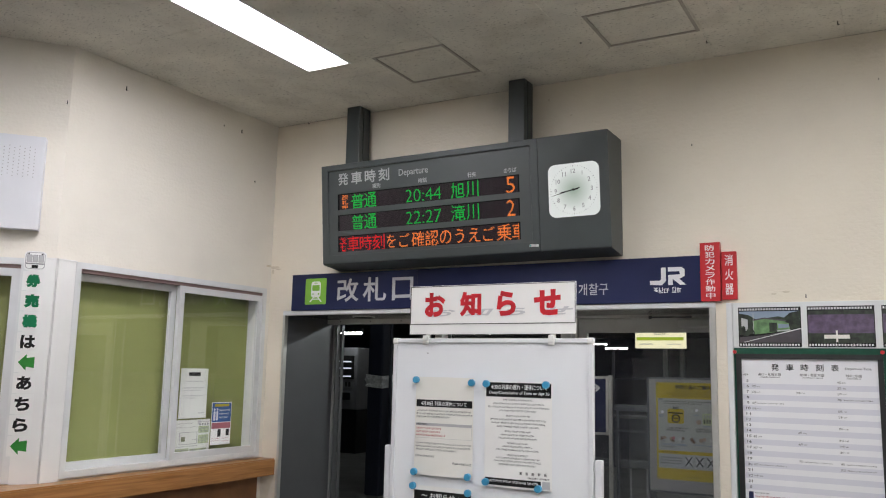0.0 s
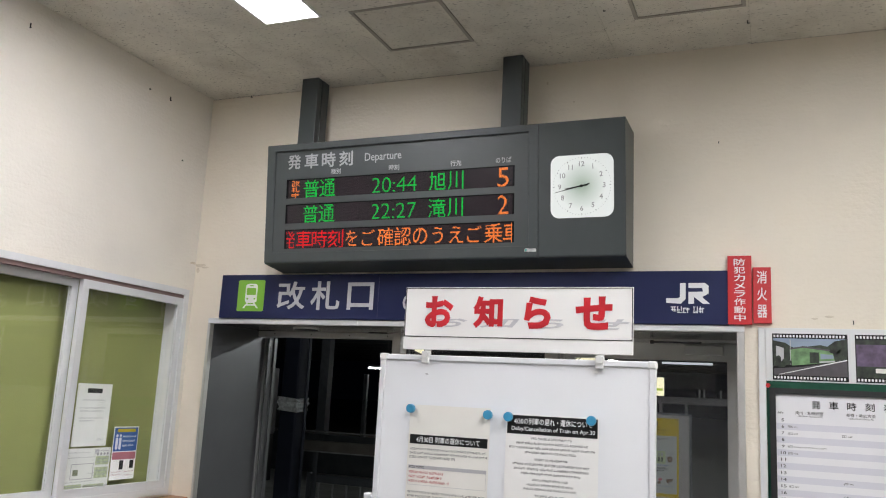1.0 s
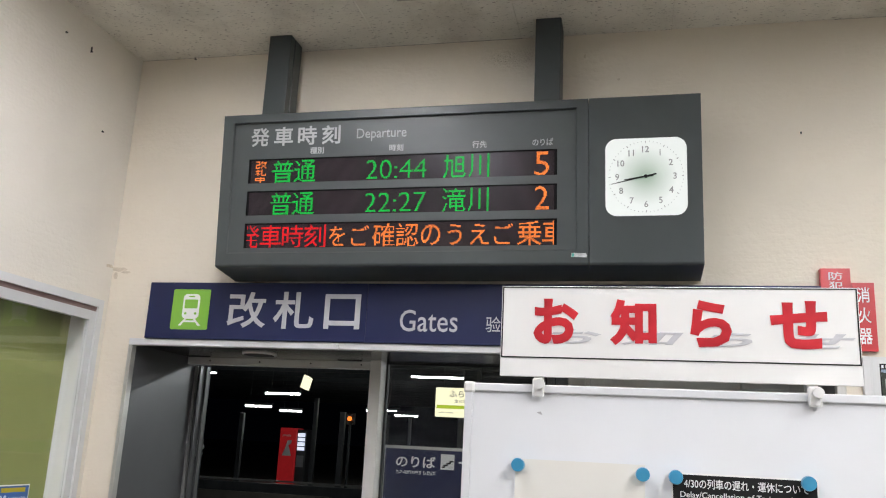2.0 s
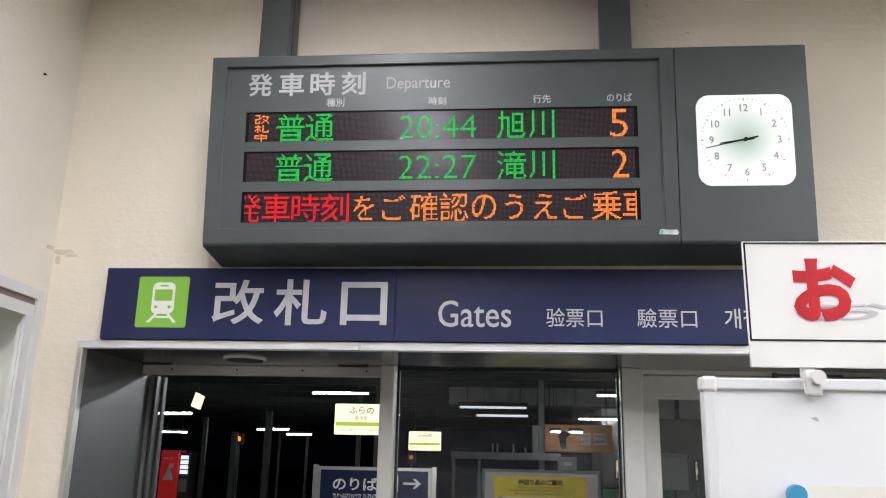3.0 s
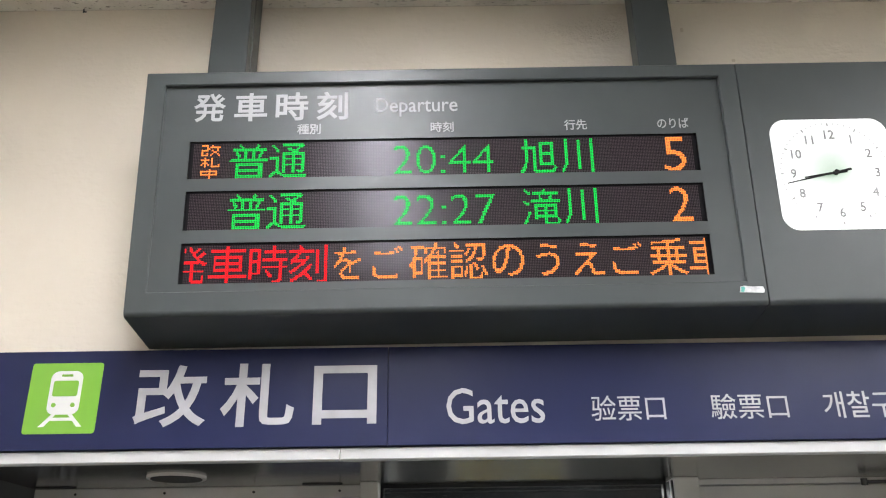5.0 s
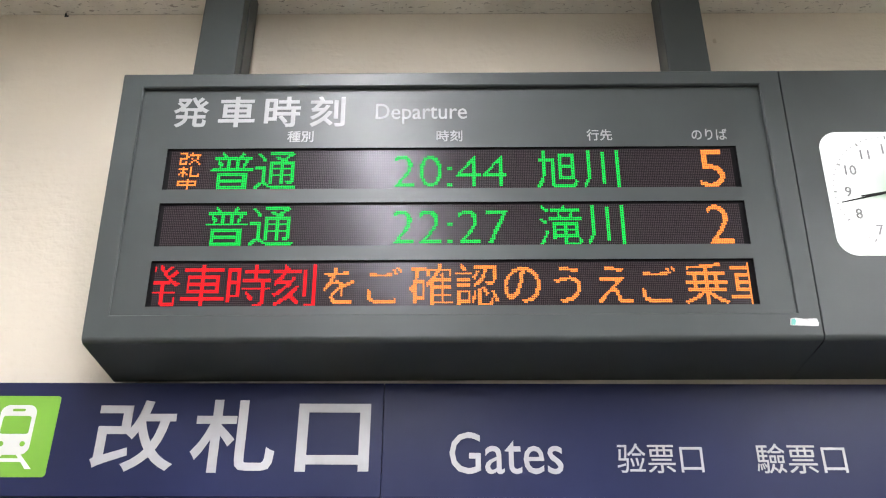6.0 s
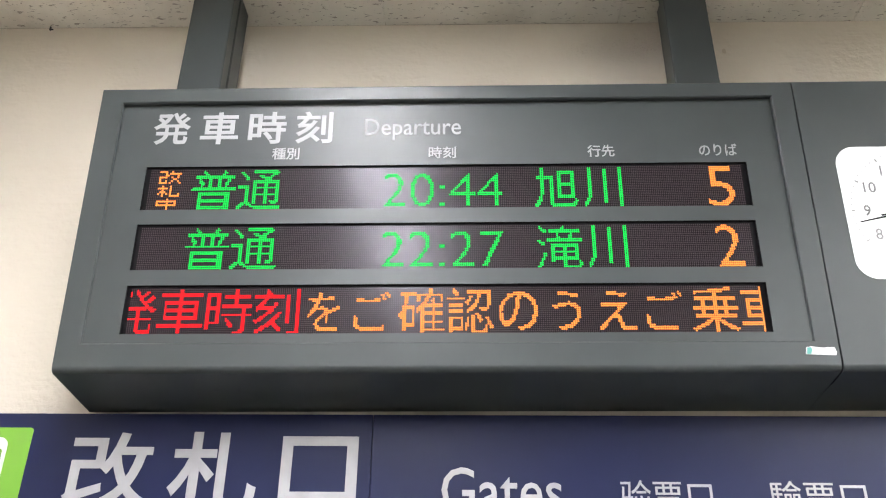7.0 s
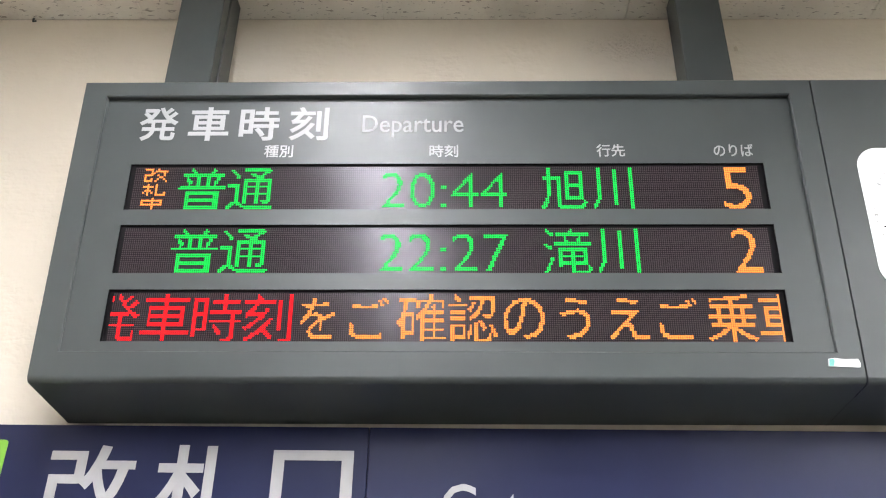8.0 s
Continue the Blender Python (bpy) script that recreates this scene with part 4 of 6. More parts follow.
us = [u0 + c, wu0, wu1, u1 - c]
vs = [vb + c] + [z - Z for rw in rows[::-1] for z in rw] + [vt - c]
for i in range(3):
    for j in range(len(vs) - 1):
        a, b, c, d = us[i], us[i + 1], vs[j], vs[j + 1]
        if i == 1 and j in (1, 3, 5):
            continue
        quad(bm, (a, c, setback(c)), (b, c, setback(c)), (b, d, setback(d)), (a, d, setback(d)))
bmesh.ops.remove_doubles(bm, verts=bm.verts, dist=0.0004)
bmesh.ops.recalc_face_normals(bm, faces=bm.faces)
body = part("display_housing", bm, STEEL_GREY, r, "dark grey painted steel housing")
for z0, z1 in rows:
    c, d = z0 - Z, z1 - Z
    dep = setback(d) - 0.005
    bm = bmesh.new()
    for q in (((wu0, c, setback(c)), (wu1, c, setback(c)), (wu1, c, dep), (wu0, c, dep)), ((wu0, d, dep), (wu1, d, dep), (wu1, d, setback(d)), (wu0, d, setback(d))),
              ((wu0, c, setback(c)), (wu0, c, dep), (wu0, d, dep), (wu0, d, setback(d))), ((wu1, c, dep), (wu1, c, setback(c)), (wu1, d, setback(d)), (wu1, d, dep))):
        quad(bm, *q)
    quad(bm, (wu0, c, dep), (wu1, c, dep), (wu1, d, dep), (wu0, d, dep))
    part("window_rim", bm, RIM_BLACK, r, "black window rim")
    bm = bmesh.new()
    quad(bm, (wu0 + 0.010, c + 0.002, dep + 0.0005), (wu1 - 0.012, c + 0.002, dep + 0.0005), (wu1 - 0.012, d - 0.005, dep + 0.0005), (wu0 + 0.010, d - 0.005, dep + 0.0005))
    part("led_matrix", bm, LED, r, "dark dot matrix panel")

# lit rows
c1, c2, c3 = rows[0][0] - Z, rows[1][0] - Z, rows[2][0] - Z


def lit(v0, items, material, name):
    bm = bmesh.new()
    for s, a, b, lo, hi, k in items:
        dots(s, a, b, v0 + lo, v0 + hi, setback(v0 + 0.11) - 0.0036, LEAN, bm, k, (wu0 + 0.011, wu1 - 0.013))
    part(name, bm, material, r, name.replace("_", " "))


G0, G1 = 0.001, 0.101
lit(c1, [("普", 0.898, 0.997, G0, G1, 0.0), ("通", 1.002, 1.103, G0, G1, 0.0), ("20:44", 1.334, 1.604, 0.006, 0.090, -0.012), ("旭", 1.677, 1.775, G0, G1, 0.0), ("川", 1.786, 1.876, G0, G1, 0.0)], LED_G, "green_dots")
lit(c1, [("5", 2.066, 2.124, 0.002, 0.101, -0.010)], LED_O, "orange_dots")
SMALL = """
####..#....
...#.######
...##....#.
####..#..#.
#......##..
#..#..#..#.
####.#....#
...........
..#...#....
#####.#....
..#...#....
.###..#....
#.#.#.#...#
..#...#####
...........
.....#.....
##########.
#....#...#.
##########.
.....#.....
.....#.....
"""
bm = bmesh.new()
for j, line in enumerate(SMALL.split()):
    for i, ch in enumerate(line):
        if ch == "#":
            x, y, q = 0.8200 + i * 0.0046, c1 + 0.0990 - j * 0.0047, 0.0020
            quad(bm, *((x + a * q, y + b * q, setback(c1 + 0.11) - 0.0036) for a, b in ((-1, -1), (1, -1), (1, 1), (-1, 1))))
part("orange_dots", bm, LED_O, r, "orange dots")
lit(c2, [("普", 0.898, 0.997, G0, G1, 0.0), ("通", 1.002, 1.103, G0, G1, 0.0), ("22:27", 1.334, 1.604, 0.006, 0.090, -0.012), ("滝", 1.677, 1.775, G0, G1, 0.0), ("川", 1.786, 1.876, G0, G1, 0.0)], LED_G, "green_dots")
lit(c2, [("2", 2.065, 2.122, 0.002, 0.101, -0.010)], LED_O, "orange_dots")
x0, st = 0.7545, 0.1033
lit(c3, [(ch, x0 + st * k + 0.002, x0 + st * k + 0.100, G0, G1, 0.0) for k, ch in enumerate("発車時刻")], LED_R, "red_dots")
wide = {"を": (0.012, 0.086), "ご": (0.010, 0.09), "の": (0.008, 0.092), "う": (0.02, 0.08), "え": (0.012, 0.092), "く": (0.028, 0.074)}
lit(c3, [(ch, x0 + st * (k + 4) + wide.get(ch, (0.002, 0.1))[0], x0 + st * (k + 4) + wide.get(ch, (0.002, 0.1))[1], 0.006 if ch in wide else G0, 0.094 if ch in wide else G1, 0.0)
         for k, ch in enumerate("をご確認のうえご乗車")], LED_O, "orange_dots")

# printed headings
T = LEAN


def printed(s, a, b, z0, z1, k):
    c, d = z0 - Z, z1 - Z
    m = setback((c + d) / 2) + 0.0013
    part("heading", text(s, a, b, c, d, m, T, k), HEADING, r, "white printed heading")


for s, a, b in (("発", 0.788, 0.876), ("車", 0.900, 0.990), ("時", 1.013, 1.102), ("刻", 1.125, 1.212)):
    printed(s, a, b, 2.942, 3.028, 0.018)
printed("Departure", 1.287, 1.512, 2.948, 3.006, 0.006)
for s, a, b in (("種別", 1.074, 1.138), ("時刻", 1.437, 1.500), ("行先", 1.801, 1.863), ("のりば", 2.055, 2.141)):
    printed(s, a, b, 2.899, 2.930, 0.014)
tp = part("tape", plate([(2.214, 2.431 - Z), (2.276, 2.429 - Z), (2.278, 2.436 - Z), (2.275, 2.446 - Z), (2.246, 2.4455 - Z), (2.228, 2.448 - Z), (2.217, 2.446 - Z), (2.216, 2.438 - Z)], 0.0, 0.0012, LEAN), SILVER_TAPE, r, "scrap of silver tape")
part("tape_end", plate([(2.217, 2.432 - Z), (2.225, 2.4315 - Z), (2.229, 2.442 - Z), (2.226, 2.446 - Z), (2.219, 2.445 - Z)], 0.0012, 0.0018, LEAN), TEAL, tp)
for x in (0.98, 1.92):
    part("drain_hole", cyl((x, -0.12, 2.3915), 0.004, 0.002, seg=10), BLACK, r)

# clock half
bm, A, B, n = shell(2.2875, 2.727)
for i in range(n):
    bm.faces.new((A[i], A[(i + 1) % n], B[(i + 1) % n], B[i]))
bmesh.ops.recalc_face_normals(bm, faces=bm.faces)
part("clock_housing", bm, STEEL_GREY, r, "dark grey painted steel housing")
bm, A, B, n = shell(2.2846, 2.2874)
for v in bm.verts:
    v.co.y += 0.004
    v.co.z -= 0.0002
part("seam_gasket", bm, STEEL_DARK, r)
bm = bmesh.new()
for q in ((-0.18, -0.01),):
    bm.faces.new([bm.verts.new(c) for c in ((2.2840, -0.012, 2.3768), (2.2880, -0.012, 2.3768), (2.2880, -0.150, 2.3925), (2.2840, -0.150, 2.3925))])
part("joint_cover", bm, STEEL_GREY, r)
CU, CV = 2.5105, 2.7525 - Z
dial = part("clock_dial", plate(rounded(2.352, 2.669, 2.594 - Z, 2.911 - Z, 0.045, 10), 0, 0.003, LEAN), DIAL, r, "lit white square clock dial")
at = LEAN @ Vector((CU, CV, 0.003)) - ORIGIN[dial.name]
for nd in DIAL.node_tree.nodes:
    if nd.type == "VECT_MATH":
        nd.inputs[1].default_value = at
for k in range(1, 13):
    a = radians(30 * k)
    x, y = CU + 0.112 * math.sin(a), CV + 0.112 * math.cos(a)
    w = 0.0125 * glyphs(str(k))[2]
    part("numeral", text(str(k), x - w, x + w, y - 0.013, y + 0.013, 0.0042, LEAN, 0.012), CLOCK_INK, dial)
bm = bmesh.new()
for k in range(60):
    a = radians(6 * k)
    l, w = (0.008, 0.0016) if k % 5 == 0 else (0.003, 0.001)
    cx, cy, sx, sy = math.sin(a), math.cos(a), math.cos(a), -math.sin(a)
    R = 0.146
    plate([(CU + cx * R + sx * w, CV + cy * R + sy * w), (CU + cx * R - sx * w, CV + cy * R - sy * w), (CU + cx * (R - l) - sx * w, CV + cy * (R - l) - sy * w), (CU + cx * (R - l) + sx * w, CV + cy * (R - l) + sy * w)], 0.003, 0.0042, LEAN, bm)
part("minute_marks", bm, CLOCK_INK, dial)


def hand(name, deg, length, tail, w, lift):
    a = radians(deg)
    d, s = Vector((math.sin(a), math.cos(a))), Vector((math.cos(a), -math.sin(a)))
    c = Vector((CU, CV))
    part(name, plate([tuple(c - d * tail + s * w), tuple(c - d * tail - s * w), tuple(c + d * length - s * w * 0.4), tuple(c + d * length + s * w * 0.4)], lift, lift + 0.0015, LEAN), BLACK_INK, dial)


hand("hour_hand", 261.5, 0.086, 0.030, 0.0042, 0.006)
hand("minute_hand", 257.5, 0.138, 0.042, 0.0030, 0.009)
part("hub", plate([(CU + 0.007 * math.cos(k * 0.5236), CV + 0.007 * math.sin(k * 0.5236)) for k in range(12)], 0.004, 0.013, LEAN), BLACK_INK, dial)

r.rotation_euler = (0, -0.0055, 0)     # it hangs a little higher on the clock side

# hanger posts
for x0, x1, zb in ((0.784, 0.895, 3.0862), (2.045, 2.157, 3.0930)):
    h = root("hanger_post", ((x0 + x1) / 2, -0.11, zb), "dark grey steel post from the ceiling to the board", "post", "hanger posts")
    part("channel", box(x0, x1, -0.176, -0.131, zb, ROOM_H - 0.001, 0.004), STEEL_GREY, h)
    part("cover", box(x0 + 0.018, x1, -0.122, -0.045, zb, ROOM_H - 0.001, 0.003), STEEL_GREY, h)
    part("gap_strip", box(x0 + 0.012, x1 - 0.012, -0.131, -0.122, zb, ROOM_H - 0.002), RIM_BLACK, h)

# ---- notice whiteboard on a stand ----
WBY = -1.435
B_ = frame_at((0.002, WBY, 0.015), (1, 0, 0), (0, 0, 1))
r = root("whiteboard", (2.545, -1.435, 0), "white upright whiteboard on a wheeled stand with pinned notices", "whiteboard")
x0, x1, z0, z1 = 2.044, 3.030, 0.42, 1.832
part("panel", box(x0 + 0.012, x1 - 0.012, WBY + 0.003, WBY + 0.02, z0 + 0.012, z1 - 0.012), BOARD_WHITE, r, "glossy white enamel surface")
for a in ((x0 + 0.02, x1 - 0.02, z1 - 0.020, z1), (x0 + 0.02, x1 - 0.02, z0, z0 + 0.020)):
    part("frame_rail", box(a[0], a[1], WBY - 0.004, WBY + 0.026, a[2], a[3], 0.003), FRAME_WHITE, r)
for a in ((x0, x0 + 0.020), (x1 - 0.020, x1)):
    part("frame_stile", box(*a, WBY - 0.004, WBY + 0.026, z0 + 0.02, z1 - 0.02, 0.003), FRAME_WHITE, r)
for a in (x0 - 0.003, x1 - 0.025):
    for b in (z0 - 0.003, z1 - 0.025):
        part("corner_cap", box(a, a + 0.028, WBY - 0.007, WBY + 0.029, b, b + 0.028, 0.006), CREAM_PLASTIC, r, "white plastic corner cap")
for a, sg in ((x0 - 0.036, -1), (x1 + 0.006, 1)):
    part("post", box(a, a + 0.030, WBY + 0.0, WBY + 0.03, 0.08, 1.335, 0.005), FRAME_WHITE, r)
    part("foot", box(a - 0.002, a + 0.032, WBY - 0.26, WBY + 0.29, 0.055, 0.09, 0.006), FRAME_WHITE, r)
    for yy in (-0.23, 0.26):
        part("caster", cyl((a + 0.015, WBY + yy, 0.028), 0.028, 0.02, "X", 20), BLACK, r)
part("cross_bar", box(x0 - 0.006, x1 + 0.006, WBY + 0.002, WBY + 0.028, 0.16, 0.19), FRAME_WHITE, r)

board = r
n = root("notice_header", (2.545, WBY + 0.015, 1.823), "white header sign with bold red characters clipped on the whiteboard", "sign")
part("panel", box(2.129, 2.957, WBY + 0.001, WBY + 0.007, 1.851, 2.077, 0.0015, seg=1), PAPER, n)
N = frame_at((-0.002, WBY + 0.001, 0.013), (1, 0, 0), (0, 0, 1))
part("border", frame_ring(2.133, 2.957, 1.884, 2.062, 0.003, 0, 0.0012, N), BLACK_INK, n)
for s, a, b in (("お", 2.212, 2.322), ("知", 2.398, 2.508), ("ら", 2.585, 2.680), ("せ", 2.765, 2.890)):
    sh = N.copy()
    bm = text(s, a + 0.030, b + 0.042, 1.921, 1.956, 0.0008, N, 0.03)
    for v in bm.verts:
        v.co.x += (v.co.z - 1.943) * 0.9
    part("soft_shadow_print", bm, mat("pale_grey_ink", (0.56, 0.56, 0.58), 0.6, var=0.1, scale=40), n, "printed grey shadow")
    part("character", text(s, a, b, 1.919, 2.032, 0.0016, N, 0.045), RED_INK, n, "bold red character")
for x in (2.226, 2.850):
    c = part("clip", box(x - 0.014, x + 0.014, WBY - 0.018, WBY - 0.0045, 1.802, 1.846, 0.004), CREAM_PLASTIC, n, "white plastic clip")
    part("clip_jaw", box(x - 0.013, x + 0.013, WBY - 0.0044, WBY + 0.030, 1.8245, 1.834, 0.002), CREAM_PLASTIC, c)
    part("clip_bar", box(x - 0.012, x + 0.012, WBY + 0.0072, WBY + 0.0112, 1.8345, 1.89), CREAM_PLASTIC, c)
    part("clip_knob", cyl((x + 0.005, WBY - 0.024, 1.832), 0.012, 0.013, "Y", 20), CREAM_PLASTIC, c)
    part("clip_wire", box(x - 0.040, x - 0.014, WBY - 0.014, WBY - 0.012, 1.829, 1.8315), CREAM_PLASTIC, c)
part("drip_mark", plate([(2.222, 1.766), (2.232, 1.768), (2.236, 1.760), (2.228, 1.762)], -0.0029, -0.0024, frame_at((0, WBY, 0), (1, 0, 0), (0, 0, 1))), GREY_INK, board, "small grey mark on the enamel")


def bow(sheet, u, v):
    """How far the paper stands off the board at (u, v)."""
    a, b, c, d, lift = sheet
    i, j = min(1, max(0, (u - a) / (b - a))), min(1, max(0, (d - v) / (d - c)))
    return 0.0005 + lift * j ** 3 * (0.35 + 0.65 * math.sin(math.pi * i)) + 0.003 * math.sin(math.pi * j)


def laid(bm, sheet):
    """Lays flat print on the bowed paper."""
    for v in bm.verts:
        v.co.y -= bow(sheet, v.co.x - 0.002, v.co.z - 0.015)
    return bm


def strip(u0, u1, v0, v1, w=0.0009):
    bm = bmesh.new()
    for i in range(12):
        flat(bm, B_, u0 + (u1 - u0) * i / 12, u0 + (u1 - u0) * (i + 1) / 12, v0, v1, w)
    bmesh.ops.remove_doubles(bm, verts=bm.verts, dist=0.0001)
    return bm


def curled_sheet(a, b, c, d, lift, name, label, sheet):
    """Paper that bows off the board towards its foot."""
    bm = bmesh.new()
    nx, nz = 12, 20
    g = [[bm.verts.new(B_ @ Vector((a + (b - a) * i / nx, d - (d - c) * j / nz, bow((a, b, c, d, lift), a + (b - a) * i / nx, d - (d - c) * j / nz)))) for i in range(nx + 1)] for j in range(nz + 1)]
    for j in range(nz):
        for i in range(nx):
            bm.faces.new((g[j][i], g[j + 1][i], g[j + 1][i + 1], g[j][i + 1]))
    rr = root(name, B_ @ Vector(((a + b) / 2, c, 0)), label, "notice", "notices on the whiteboard")
    ob = part("sheet", bm, sheet, rr, smooth=True)
    return rr


P1, P2, P3 = (2.172, 2.474, 1.200, 1.640, 0.012), (2.532, 2.848, 1.178, 1.628, 0.010), (2.170, 2.474, 0.74, 1.152, 0.004)
DARK_PRINT = mat("small_black_print", (0.14, 0.14, 0.14), 0.6, var=0)
ROSE_PRINT = mat("small_red_print", (0.50, 0.10, 0.10), 0.6, var=0)
r = curled_sheet(*P1, "printed_notice", "cream printed train cancellation notice held by magnets", PAPER_WARM)
part("title_bar", laid(strip(2.178, 2.468, 1.505, 1.537), P1), BLACK_INK, r)
part("title", laid(text("4月30日 列車の運休について", 2.203, 2.440, 1.510, 1.531, 0.0014, B_, 0.01), P1), WHITE_PRINT, r)
part("small_print", laid(bars([(2.180, 2.466, 1.484, 0.0074), (2.180, 2.466, 1.470, 0.0074), (2.180, 2.35, 1.456, 0.0085), (2.180, 2.466, 1.338, 0.0074), (2.180, 2.466, 1.324, 0.0074), (2.180, 2.39, 1.310, 0.0085), (2.178, 2.28, 1.280, 0.0085), (2.375, 2.465, 1.255, 0.010)], B_, 0.0009), P1), DARK_PRINT, r)
part("grey_bar", laid(strip(2.178, 2.468, 1.420, 1.432), P1), GREY_INK, r)
part("bar_print", laid(bars([(2.182, 2.235, 1.422, 0.008)], B_, 0.0013), P1), BLACK_INK, r)
part("red_print", laid(bars([(2.182, 2.31, 1.404, 0.0085), (2.182, 2.31, 1.389, 0.0085), (2.182, 2.33, 1.374, 0.0085)], B_, 0.0009), P1), ROSE_PRINT, r)
for a in ((2.178, 2.4675, 1.365, 1.366), (2.178, 2.179, 1.366, 1.420), (2.4665, 2.4675, 1.366, 1.420)):
    part("ruled_line", laid(strip(*a), P1), GREY_INK, r)
r = curled_sheet(*P2, "printed_notice", "white bilingual train delay notice held by magnets", PAPER)
part("title_bar", laid(strip(2.536, 2.844, 1.562, 1.624), P2), BLACK_INK, r)
part("title", laid(text("4/30の列車の遅れ・運休について", 2.560, 2.826, 1.594, 1.616, 0.0014, B_, 0.012), P2), WHITE_PRINT, r)
part("title", laid(text("Delay/Cancellation of Train on Apr.30", 2.552, 2.836, 1.570, 1.587, 0.0014, B_, 0.008), P2), WHITE_PRINT, r)
lines = [(0.07, 1.546), (0.12, 1.530), (0.145, 1.515), (0.09, 1.500), (0.055, 1.478), (0.13, 1.462), (0.125, 1.447), (0.10, 1.432), (0.06, 1.412), (0.08, 1.397), (0.09, 1.383), (0.05, 1.362), (0.07, 1.348), (0.10, 1.334), (0.05, 1.312), (0.10, 1.299), (0.11, 1.286), (0.09, 1.272)]
part("small_print", laid(bars([(2.690 - h, 2.690 + h, z, 0.0072) for h, z in lines], B_, 0.0009), P2), DARK_PRINT, r)
for k, ch in enumerate("富良野駅長"):
    part("signature", laid(text(ch, 2.702 + 0.028 * k, 2.714 + 0.028 * k, 1.237, 1.249, 0.0012, B_, 0.01), P2), BLACK_INK, r)
part("small_print", laid(bars([(2.74, 2.835, 1.222, 0.007)], B_, 0.0009), P2), BLACK_INK, r)
part("foot_bar", laid(strip(2.536, 2.800, 1.186, 1.216), P2), BLACK_INK, r)
part("foot_print", laid(bars([(2.545, 2.79, 1.199, 0.010)], B_, 0.0013), P2), WHITE_PRINT, r)
part("code_square", laid(strip(2.806, 2.840, 1.184, 1.216), P2), GREY_INK, r)
r = curled_sheet(*P3, "printed_notice", "white notice with a black heading held by magnets", PAPER)
part("title_bar", laid(strip(2.176, 2.468, 1.088, 1.132), P3), BLACK_INK, r)
part("title", laid(text("～ お知らせ ～", 2.215, 2.430, 1.097, 1.123, 0.0014, B_, 0.01), P3), WHITE_PRINT, r)


def magnet():
    q = root("magnet", (0, 0, 0), "round blue plastic magnet on the whiteboard", "magnet", "blue magnets")
    part("cap", cyl((0, -0.012, 0), 0.0165, 0.012, "Y", 28, r2=0.015), MAGNET, q, smooth=False)
    part("grip", cyl((0, -0.004, 0), 0.014, 0.008, "Y", 24), MAGNET, q)
    return q


first = magnet()
for k, (x, z) in enumerate(((2.181, 1.626), (2.470, 1.619), (2.543, 1.617), (2.826, 1.619), (2.180, 1.212), (2.457, 1.208), (2.176, 1.150), (2.459, 1.140), (2.545, 1.196), (2.792, 1.186))):
    m = Matrix.Translation((x + 0.001, WBY - 0.006, z + 0.015))
    if k:
        copy_thing(first, m)
    else:
        first.matrix_basis = m

# ---- bulletin board to the side of the gate ----
r = root("bulletin_board", (4.2, -0.02, 0.75), "green felt bulletin board in an aluminium frame", "bulletin board")
part("felt", box(3.345, 5.10, -0.012, 0, 0.75, 1.842), FELT, r, "dark green felt")
part("frame_side", box(3.313, 3.344, -0.028, 0, 0.75, 2.088, 0.003), ALU_WHITE, r)
part("frame_side", box(5.10, 5.13, -0.028, 0, 0.75, 2.088, 0.003), ALU_WHITE, r)
part("header_strip", box(3.3445, 5.0995, -0.016, 0, 1.8425, 2.088, 0.002), ALU_WHITE, r, "pale header strip")
H = frame_at((0, -0.016, 0), (1, 0, 0), (0, 0, 1))
